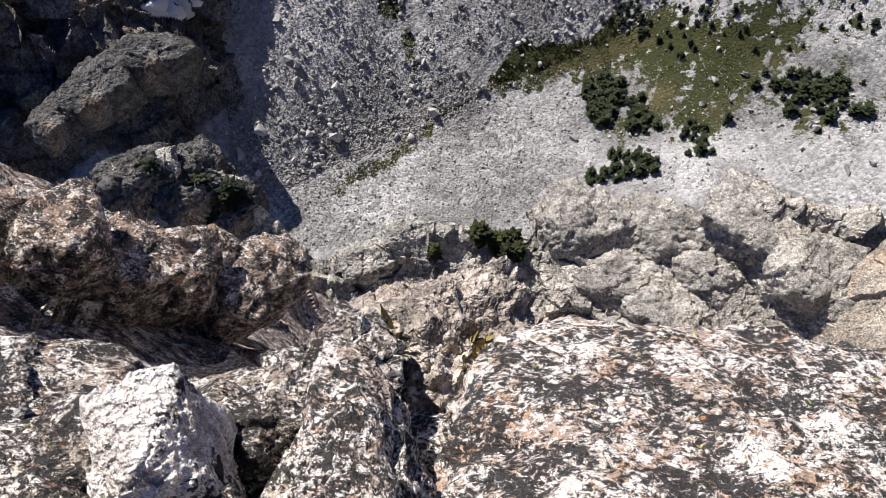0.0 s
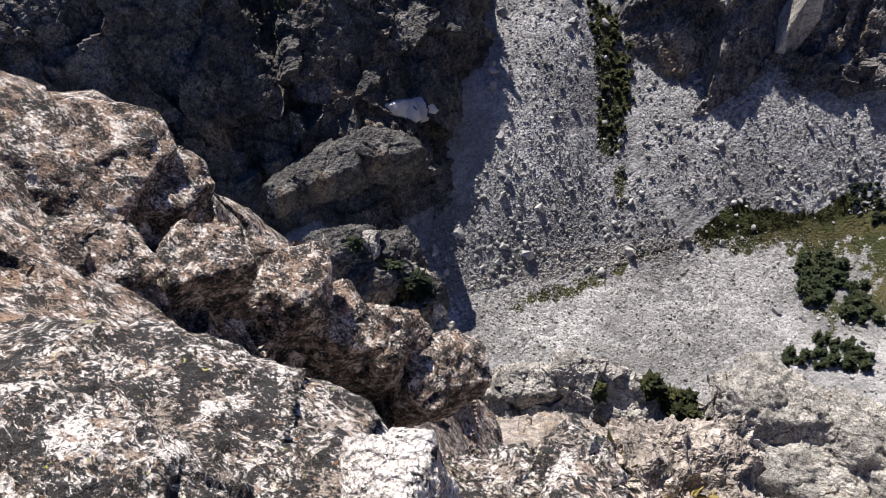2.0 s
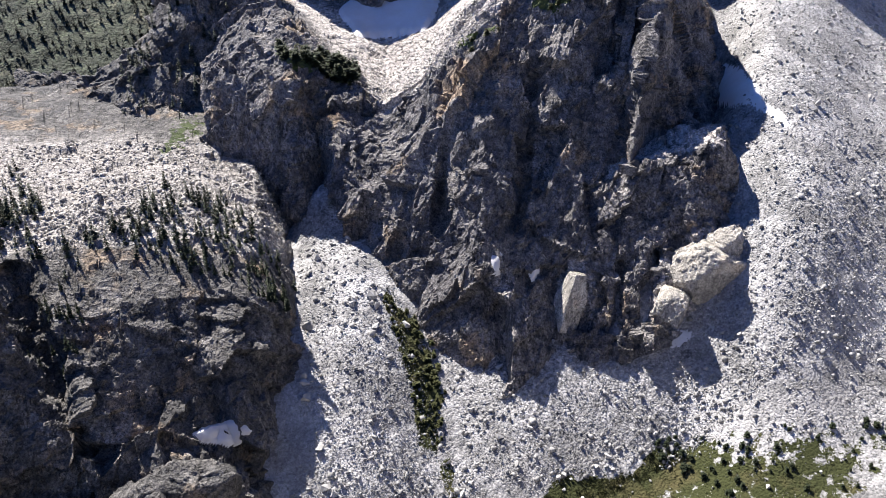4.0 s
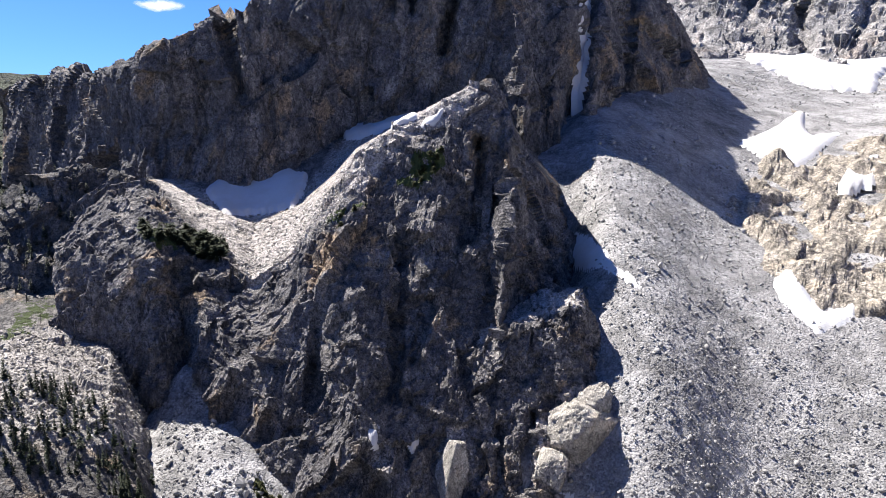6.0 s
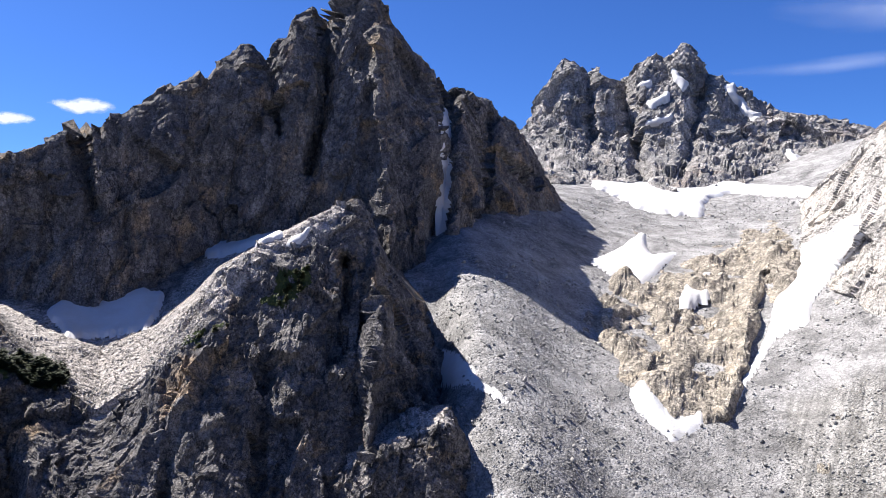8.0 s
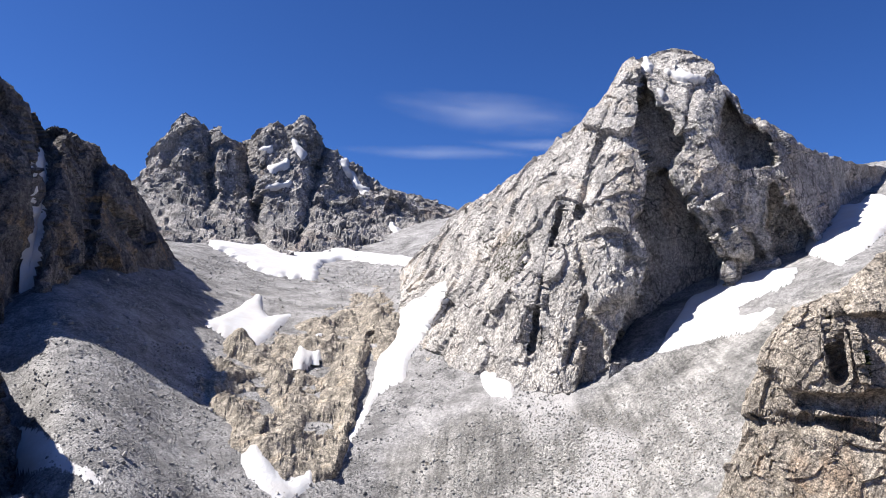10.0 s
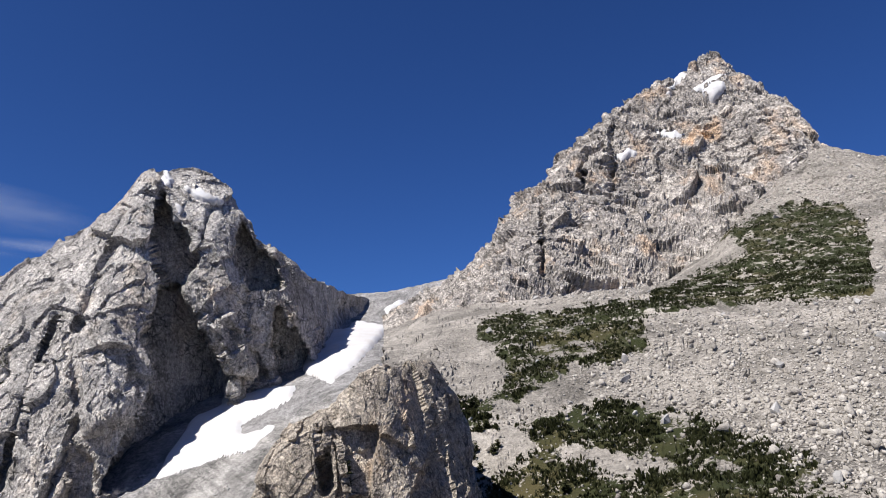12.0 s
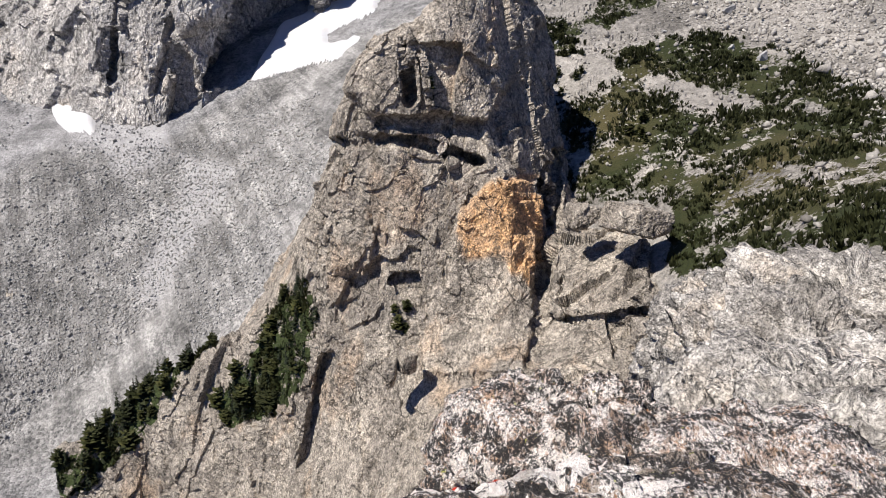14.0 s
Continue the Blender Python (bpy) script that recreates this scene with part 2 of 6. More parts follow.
def rock_material(name, light, dark, rust, size, grain, streak=0.35, rust_amount=0.5, green=(0.032, 0.042, 0.014), crack=0.0):
    """Far rock: light and dark stone in patches, upright streaks, rusty stains; size of the patches and of the grain in
    metres.
    The zone layer brings in growth (red), rust (green) and paler colour (blue) for pale stone and painted sunlit tops."""
    n = Nodes(name)
    patches = n.noise(1 / size, 7, 0.62, distort=0.6)
    up = n.noise(1 / size, 6, 0.6, n.scaled(2.2, 2.2, streak))
    fine = n.noise(1 / grain, 8, 0.72)
    c = n.mix(n.ramp(patches, (0.36, 0.0), (0.66, 1.0)), dark, light)
    c = n.mix(n.ramp(up, (0.42, 0.55), (0.6, 0.0)), c, tuple(x * 0.55 for x in dark))
    rz = n.zone()
    rfac = n.math("MULTIPLY", n.ramp(n.noise(0.7 / size, 5, 0.6, n.scaled(1.3, 1.3, 0.9)), (0.56, 0.0), (0.66, 1.0)), rust_amount)
    c = n.mix(n.math("MAXIMUM", rfac, n.math("MULTIPLY", rz[1], n.ramp(patches, (0.3, 0.35), (0.55, 1.0)))), c, rust)
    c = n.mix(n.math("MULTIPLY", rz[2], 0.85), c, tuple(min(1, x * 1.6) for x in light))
    c = n.mix(0.85, c, n.ramp(fine, (0.34, 0.34), (0.45, 1.0), (0.62, 1.75)), "MULTIPLY")
    for scale, squash in ((0.9 / size, 0.5), (3.5 / size, 0.7), (0.55 / grain, 1.3)):
        lines = n.math("ABSOLUTE", n.math("SUBTRACT", n.noise(scale, 5, 0.6, n.scaled(1.4, 1.0, squash)), 0.5))
        some = n.ramp(n.noise(scale * 0.6, 2), (0.45, 0.0), (0.55, 0.75))
        c = n.mix(n.math("MULTIPLY", some, n.ramp(lines, (0.004, 1.0), (0.02, 0.0))), c, tuple(x * 0.3 for x in dark))
    if crack:
        bent = n.mix(1.0, n.scaled(0.8, 1.0, 1.5), n.mix(1.0, n.noise(1.5 / crack, 6, 0.7), (crack * 0.9,) * 3, "MULTIPLY"), "ADD")
        for scale in (1.0, 3.1):
            gap = n.voronoi(scale / crack, "DISTANCE_TO_EDGE", bent)
            here = n.ramp(n.noise(0.7 * scale / crack, 3), (0.48, 0.0), (0.58, 0.9 if scale == 1.0 else 0.6))
            c = n.mix(n.math("MULTIPLY", here, n.ramp(gap, (0.008, 1.0), (0.032, 0.0))), c, tuple(x * 0.12 for x in dark))
    pits = n.noise(3.3 / grain, 6, 0.8)
    c = n.mix(0.85, c, n.ramp(pits, (0.38, 0.28), (0.47, 1.05), (0.60, 1.8)), "MULTIPLY")
    grow = n.math("GREATER_THAN", n.math("ADD", n.math("MULTIPLY", rz[0], 0.62), n.math("MULTIPLY", n.math("SUBTRACT", n.noise(3.2 / size, 8, 0.75), 0.5), 2.0)), 0.5)
    c = n.mix(grow, c, n.mix(n.noise(3 / size, 4), green, tuple(x * 1.9 for x in green)))
    h = n.math("ADD", n.math("MULTIPLY", n.noise(0.5 / grain, 4, 0.6, n.scaled(1, 1, 0.5)), 1.6), n.math("MULTIPLY", n.noise(1.6 / grain, 4, 0.6), 0.9))
    return n.done(c, 0.92, n.bump(h, 1.0, grain * 1.0))


def scree_material(name, light, dark, stone, green=(0.026, 0.040, 0.011), cover=0.68):
    """Loose stones: each stone its own tone, in three sizes, over grit; growth by the zone layer's red, washed lanes by its green, pale by its blue."""
    n = Nodes(name)
    big = n.noise(0.012, 6, 0.6, distort=0.8)
    warp = n.mix(0.3, n.co, n.noise(0.9 / stone, 4), "ADD")
    rz = n.zone()
    tones = []
    for scale in (2.1, 0.8, 0.27):
        s = n.t.nodes.new("ShaderNodeSeparateColor")
        n.put(s.inputs[0], n.voronoi(scale / stone, "F1", warp, "Color"))
        tones.append(s.outputs[0])
    coarse = n.ramp(n.noise(0.035, 6, 0.65), (0.4, 0.0), (0.6, 1.0))
    grit = n.noise(2.5 / stone, 8, 0.75)
    tone = n.mix(n.math("MULTIPLY", coarse, 0.6), n.mix(0.5, tones[0], tones[1]), n.mix(0.55, tones[1], tones[2]))
    tone = n.mix(0.45, tone, grit)
    c = n.mix(n.ramp(tone, (0.30, 0.0), (0.5, 0.5), (0.68, 1.0)), dark, light)
    c = n.mix(n.ramp(big, (0.4, 0.0), (0.62, 0.45)), c, tuple(x * 1.1 for x in light))
    c = n.mix(0.9, c, n.ramp(n.noise(0.03, 9, 0.72, distort=0.5), (0.38, 0.5), (0.5, 0.95), (0.62, 1.3)), "MULTIPLY")
    xyz = n.t.nodes.new("ShaderNodeSeparateXYZ")
    n.put(xyz.inputs[0], n.co)
    across = n.math("SUBTRACT", n.math("MULTIPLY", xyz.outputs[0], 0.6), n.math("MULTIPLY", xyz.outputs[1], 0.8))
    along = n.math("ADD", n.math("MULTIPLY", xyz.outputs[0], 0.8), n.math("MULTIPLY", xyz.outputs[1], 0.6))
    lane = n.t.nodes.new("ShaderNodeCombineXYZ")
    n.put(lane.inputs[0], across)
    n.put(lane.inputs[1], n.math("MULTIPLY", along, 0.07))
    run = n.noise(0.16, 7, 0.7, lane.outputs[0])
    c = n.mix(n.math("MULTIPLY", rz[1], 0.9), c, n.mix(1.0, c, n.ramp(run, (0.36, (0.5, 0.49, 0.46)), (0.5, (0.95, 0.94, 0.9)), (0.62, (1.3, 1.28, 1.22))), "MULTIPLY"))
    c = n.mix(n.math("MULTIPLY", rz[2], 0.65), c, tuple(min(1, x * 1.12) for x in light))
    grow = n.math("GREATER_THAN", n.math("ADD", n.math("MULTIPLY", rz[0], cover), n.math("MULTIPLY", n.math("SUBTRACT", n.noise(0.16, 8, 0.78), 0.5), 2.0)), 0.5)
    c = n.mix(grow, c, n.mix(n.ramp(n.noise(0.05, 5), (0.5, 0.0), (0.7, 1.0)), green, (0.075, 0.064, 0.028)))
    d = n.math("ADD", n.math("MULTIPLY", n.voronoi(0.8 / stone, "F1", warp), -0.7), n.math("MULTIPLY", n.voronoi(0.27 / stone, "F1", warp), n.math("MULTIPLY", coarse, -0.6)))
    h = n.math("ADD", d, n.math("MULTIPLY", n.noise(1.6 / stone, 3, 0.6), 0.8))
    c = n.mix(0.6, c, n.ramp(n.noise(4.2 / stone, 5, 0.8), (0.36, 0.3), (0.5, 1.0), (0.64, 1.35)), "MULTIPLY")
    return n.done(c, 0.95, n.bump(h, 0.85, stone * 0.9))


def lichen_material(name, stone, size, white=0.5, dark=0.5, orange=0.3, dotted=0.85, clumps=0.45, pitted=0.0):
    """Near granite: pink-grey crystal grain, white and black lichen crusts in streaks, flecks and patches, orange and yellow-green spots;
    size of the patches in metres; white and dark: how much of each; pitted: how deeply the surface is dimpled."""
    n = Nodes(name)
    along = n.scaled(0.9, 1.25, 1.15)
    grain = n.noise(20 / size, 5, 0.8)
    crystals = n.noise(55 / size, 3, 0.8)
    mid = n.noise(3 / size, 9, 0.75, along)
    big = n.noise(0.45 / size, 5, 0.55)
    c = n.mix(n.ramp(mid, (0.38, 0.0), (0.62, 1.0)), tuple(x * 0.45 for x in stone), stone)
    c = n.mix(n.ramp(n.noise(0.5 / size, 5), (0.46, 0.0), (0.6, orange)), c, (0.46, 0.27, 0.15))
    w = n.math("ADD", n.noise(1.7 / size, 12, 0.74, along, 0.5), n.math("MULTIPLY", n.math("SUBTRACT", big, 0.5), clumps))
    c = n.mix(n.ramp(w, (0.55 - 0.2 * white, 0.0), (0.60 - 0.2 * white, 0.95)), c, n.mix(grain, (0.58, 0.51, 0.46), (0.82, 0.77, 0.73)))
    k = n.math("ADD", n.math("MULTIPLY", n.math("SUBTRACT", n.noise(3.6 / size, 14, 0.82, along, 0.4), 0.5), 1.9), 0.5)
    big2 = n.noise(0.55 / size, 6, 0.6, n.scaled(1.1, 0.9, 1.2))
    kk = n.math("ADD", k, n.math("MULTIPLY", n.math("SUBTRACT", big2, 0.5), clumps * 1.7))
    c = n.mix(n.ramp(kk, (0.59 - 0.16 * dark, 0.0), (0.635 - 0.16 * dark, 0.97)), c, n.mix(n.ramp(grain, (0.4, 0.0), (0.62, 1.0)), (0.004, 0.004, 0.005), (0.035, 0.033, 0.033)))
    dots = n.voronoi(9 / size, "F1")
    spread_dots = n.ramp(n.noise(1.1 / size, 5), (0.48, 0.0), (0.56, 1.0))
    c = n.mix(n.math("MULTIPLY", n.ramp(dots, (0.24, 1.0), (0.34, 0.0)), n.math("MULTIPLY", spread_dots, dotted)), c, (0.035, 0.033, 0.033))
    y = n.noise(1.6 / size, 7, 0.6, n.scaled(1.2, 1.0, 0.9))
    c = n.mix(n.ramp(y, (0.67, 0.0), (0.70, 0.8)), c, (0.40, 0.40, 0.10))
    o = n.noise(2.1 / size, 7, 0.6, n.scaled(0.9, 1.1, 1.3))
    c = n.mix(n.ramp(o, (0.67, 0.0), (0.70, min(1.0, 1.6 * orange))), c, (0.42, 0.17, 0.05))
    c = n.mix(0.8, c, n.ramp(grain, (0.36, 0.22), (0.44, 1.0), (0.58, 1.8)), "MULTIPLY")
    c = n.mix(0.7, c, n.ramp(crystals, (0.38, 0.3), (0.48, 1.05), (0.6, 1.7)), "MULTIPLY")
    h = n.math("ADD", n.math("MULTIPLY", n.noise(2.6 / size, 5, 0.6, along), 1.6), n.math("MULTIPLY", n.noise(11 / size, 3, 0.6), 0.5))
    if pitted:
        h = n.math("ADD", h, n.math("MULTIPLY", n.voronoi(6 / size, "SMOOTH_F1"), pitted))
    return n.done(c, 0.9, n.bump(h, 1.0, size * 0.42))


def snow_material():
    n = Nodes("old_snow")
    c = n.mix(n.ramp(n.noise(0.05, 7, 0.65), (0.4, 0.0), (0.62, 0.55)), (0.56, 0.56, 0.575), (0.48, 0.44, 0.415))
    c = n.mix(n.ramp(n.noise(0.6, 6, 0.7), (0.62, 0.0), (0.72, 0.35)), c, (0.5, 0.45, 0.4))
    return n.done(c, 0.6, n.bump(n.noise(0.35, 6, 0.6), 0.6, 0.8), 0.4)


def leaf_material(name, low, high):
    n = Nodes(name)
    c = n.mix(n.island(), low, high)
    c = n.mix(n.info(), c, tuple(0.6 * x for x in low))
    return n.done(c, 0.75, None, 0.2)


def bark_material():
    n = Nodes("bark")
    c = n.mix(n.noise(6, 5, 0.6, n.scaled(3, 3, 0.5)), (0.05, 0.035, 0.025), (0.17, 0.13, 0.10))
    return n.done(c, 0.95)


# wall stone coloured darker than its rock, to deepen the shade on it
WALL_ROCK = rock_material("shade_darkened_wall_rock", (0.185, 0.169, 0.159), (0.078, 0.074, 0.078), (0.26, 0.175, 0.095), 26, 3.2)
PEAK_ROCK = rock_material("grey_peak_rock", (0.504, 0.47, 0.437), (0.302, 0.286, 0.273), (0.42, 0.33, 0.24), 40, 2.6, rust_amount=0.35, crack=20)
FAR_ROCK = rock_material("far_peak_rock", (0.368, 0.34, 0.322), (0.156, 0.152, 0.152), (0.33, 0.25, 0.2), 60, 5.5, rust_amount=0.3)
# buttress rock darkened in its base colour to carry the cliff's deep shade
SHELF_ROCK = rock_material("shade_darkened_shelf_rock", (0.15, 0.138, 0.129), (0.051, 0.049, 0.049), (0.28, 0.19, 0.11), 20, 2.6, rust_amount=0.35)
# forest green taken nearly black, so the far slope's shade is in its colour
WOODED_ROCK = rock_material("shade_darkened_forest", (0.045, 0.052, 0.032), (0.022, 0.028, 0.019), (0.16, 0.14, 0.1), 50, 8, rust_amount=0.5)
RIB_BROWN = rock_material("brown_rib_rock", (0.425, 0.374, 0.315), (0.187, 0.166, 0.14), (0.40, 0.33, 0.25), 14, 2.2, rust_amount=0.5)
GREY_ROCK = rock_material("lower_grey_rock", (0.43, 0.396, 0.353), (0.232, 0.215, 0.194), (0.46, 0.37, 0.27), 9, 0.7, rust_amount=0.4, crack=4.5)
SUMMIT_ROCK = rock_material("summit_rock", (0.456, 0.418, 0.38), (0.274, 0.251, 0.232), (0.47, 0.33, 0.22), 24, 2.0, 2.2, 0.5, crack=9)
CLIFF_ROCK = rock_material("near_cliff_rock", (0.384, 0.336, 0.279), (0.258, 0.225, 0.189), (0.46, 0.275, 0.14), 7, 0.6, rust_amount=0.22, crack=3.2)
SCREE = scree_material("scree", (0.375, 0.362, 0.36), (0.07, 0.07, 0.073), 1.0, (0.032, 0.036, 0.011), 0.74)
TALUS = scree_material("talus", (0.37, 0.34, 0.305), (0.07, 0.063, 0.055), 0.5, (0.026, 0.031, 0.010), 0.58)
LEDGE_ROCK = lichen_material("lichened_granite", (0.52, 0.4, 0.33), 0.065, 0.5, 0.76, 0.6, 0.85, 0.5)
DARK_LEDGE = lichen_material("dark_lichened_granite", (0.4, 0.33, 0.28), 0.06, 0.42, 0.98, 0.35, 0.85, 0.55)
OUTCROP = rock_material("cracked_outcrop_granite", (0.50, 0.465, 0.425), (0.25, 0.228, 0.205), (0.48, 0.34, 0.2), 0.9, 0.09, rust_amount=0.2, crack=0.5)
RIB_ROCK = rock_material("weathered_granite", (0.508, 0.435, 0.369), (0.213, 0.18, 0.156), (0.44, 0.31, 0.17), 0.9, 0.11, rust_amount=0.45, crack=0.9)
SIDE_ROCK = lichen_material("brown_granite", (0.34, 0.25, 0.2), 0.07, 0.26, 0.78, 0.4, 0.6, 0.6)
WHITE_ROCK = lichen_material("white_crusted_granite", (0.4, 0.33, 0.27), 0.06, 0.36, 0.88, 0.5, 0.85, 0.55)
BLOCK_ROCK = lichen_material("clean_pink_granite", (0.7, 0.62, 0.56), 0.09, 0.5, -0.25, 0.1, 0.15, 0.8, 0.9)
SNOW = snow_material()


def stone_material(name, light, dark):
    n = Nodes(name)
    c = n.mix(n.island(), dark, light)
    c = n.mix(0.4, c, n.mix(n.info(), dark, light))
    c = n.mix(0.7, c, n.ramp(n.noise(1.1, 8, 0.75), (0.3, 0.45), (0.7, 1.3)), "MULTIPLY")
    return n.done(c, 0.93, n.bump(n.noise(2.2, 4, 0.6), 0.8, 0.25))


STONE = stone_material("loose_stone", (0.44, 0.425, 0.41), (0.14, 0.137, 0.135))
PALE_STONE = stone_material("pale_loose_stone", (0.58, 0.54, 0.49), (0.15, 0.135, 0.12))
NEEDLES = leaf_material("conifer_needles", (0.014, 0.021, 0.009), (0.036, 0.044, 0.017))
SHRUB_LEAF = leaf_material("dwarf_pine_needles", (0.022, 0.027, 0.007), (0.072, 0.07, 0.02))
DRY_LEAF = leaf_material("rusty_shrub_leaves", (0.10, 0.05, 0.02), (0.16, 0.15, 0.04))
BARK = bark_material()
GRASS_LEAF = leaf_material("dry_grass", (0.22, 0.17, 0.06), (0.42, 0.33, 0.12))
RED_CRUST = Nodes("red_lichen").done((0.42, 0.03, 0.015), 0.85)


def wisp_material(name, scale, squash, thin, thick, most):
    """High cloud: a veil torn by noise, fading towards its rim, with a glow of its own."""
    n = Nodes(name)
    streak = n.noise(scale, 8, 0.6, n.scaled(1, 1, squash))
    x = n.t.nodes.new("ShaderNodeSeparateXYZ")
    n.put(x.inputs[0], n.t.nodes.new("ShaderNodeTexCoord").outputs["Generated"])
    rim = n.math("MULTIPLY", n.ramp(x.outputs[2], (0.0, 0.0), (0.5, 1.0), (1.0, 0.0)), n.ramp(x.outputs[0], (0.0, 0.0), (0.5, 1.0), (1.0, 0.0)))
    n.put(n.b.inputs["Alpha"], n.ramp(n.math("MULTIPLY", rim, n.math("ADD", streak, 0.15)), (thin, 0.0), (thick, most)))
    # emission stands in for sunlight coming through the backlit veil
    n.b.inputs["Emission Color"].default_value = (0.95, 0.97, 1.0, 1)
    n.b.inputs["Emission Strength"].default_value = 0.35
    return n.done((0.6, 0.6, 0.6), 1.0, None, 0.0)


CLOUD = wisp_material("cloud_white", 0.012, 2.0, 0.2, 0.42, 0.95)
WISP = wisp_material("cirrus_wisp", 0.004, 5.0, 0.12, 0.8, 0.2)

# ---------------------------------------------------------------- regions of the plan: outlines in bearing and rise
GROUND_GROWTH = [
    [(4.7, -45.4), (7.1, -41.8), (10.3, -41.0), (15.0, -40.6), (20.0, -38.9), (27.2, -37.5), (28.6, -40.4), (23.6, -42.7), (19.3, -42.3), (13.9, -43.7), (8.6, -45.5)],
    [(-9.7, -26.2), (-7.1, -28.7), (-4.9, -32.3), (-4.0, -35.4), (-4.3, -40.0), (-6.4, -39.6), (-7.1, -35.0), (-8.1, -31.4)],
    [(-16.7, -52.0), (-6.7, -50.2), (-0.4, -47.0), (4.4, -45.8), (-0.3, -47.7), (-4.0, -50.3), (-10.2, -52.3), (-14.5, -52.8)],
    [(2.6, -29.1), (6.0, -27.8), (7.2, -31.4), (5.0, -31.2)],
    [(-4.7, -40.4), (-3.2, -40.3), (-2.6, -43.9), (-3.5, -44.4)],
    [(13.3, -44.1), (19.2, -43.5), (23.9, -46.8), (21.2, -47.9), (17.2, -46.3)],
    [(29.1, -42.0), (31.8, -40.2), (38.1, -38.0), (40.9, -40.5), (38.1, -42.6), (34.5, -41.7), (30.8, -42.9)],
    [(25.6, -45.5), (29.3, -44.0), (30.9, -46.4), (27.8, -47.0)],
    [(21.1, -49.2), (23.8, -49.1), (17.0, -52.6), (16.1, -52.3)],
    [(16.2, -38.3), (24.2, -36.1), (37.0, -32.5), (38.7, -34.6), (30.9, -38.8), (30.5, -40.7), (24.2, -41.4), (19.3, -40.7)],
    [(4.9, -44.8), (6.9, -42.1), (10.2, -41.1), (14.7, -40.8), (16.2, -38.3), (24.2, -36.1), (37.0, -32.5), (38.9, -34.9), (32.6, -37.5), (30.7, -40.2), (27.4, -42.2), (23.3, -42.1), (18.8, -42.5), (13.3, -44.1), (10.5, -45.1), (6.2, -45.8)],
    [(21.4, -42.9), (27.5, -42.3), (31.2, -40.9), (38.2, -38.1), (41.2, -37.7), (43.2, -39.9), (36.7, -43.0), (31.1, -43.3), (28.4, -45.7), (23.9, -46.8)],
    [(-16.6, -52.2), (-10.4, -51.1), (-1.6, -48.2), (-1.0, -48.9), (-7.6, -51.8), (-14.8, -53.2)]]
NEAR_CLIFF_GROWTH = [
    [(59.6, -17.8), (61.6, -17.3), (62.5, -20.2), (63.5, -22.0), (59.2, -25.9), (55.8, -30.0), (50.6, -33.3), (44.9, -31.9), (45.0, -31.2), (51.1, -30.3), (53.3, -25.1), (56.5, -22.2), (58.4, -21.6)],
    [(67.2, -20.9), (69.6, -19.2), (70.2, -24.1), (68.9, -28.0), (66.0, -30.0), (62.1, -30.4), (60.8, -28.6), (64.2, -25.5)]]
SHELF_GROWTH = [
    [(-23.4, -11.6), (-21.6, -13.1), (-24.6, -14.9), (-26.4, -14.7)],
    [(-45.8, -16.5), (-43.0, -14.8), (-40.9, -15.2), (-43.3, -17.8), (-46.9, -19.3)]]
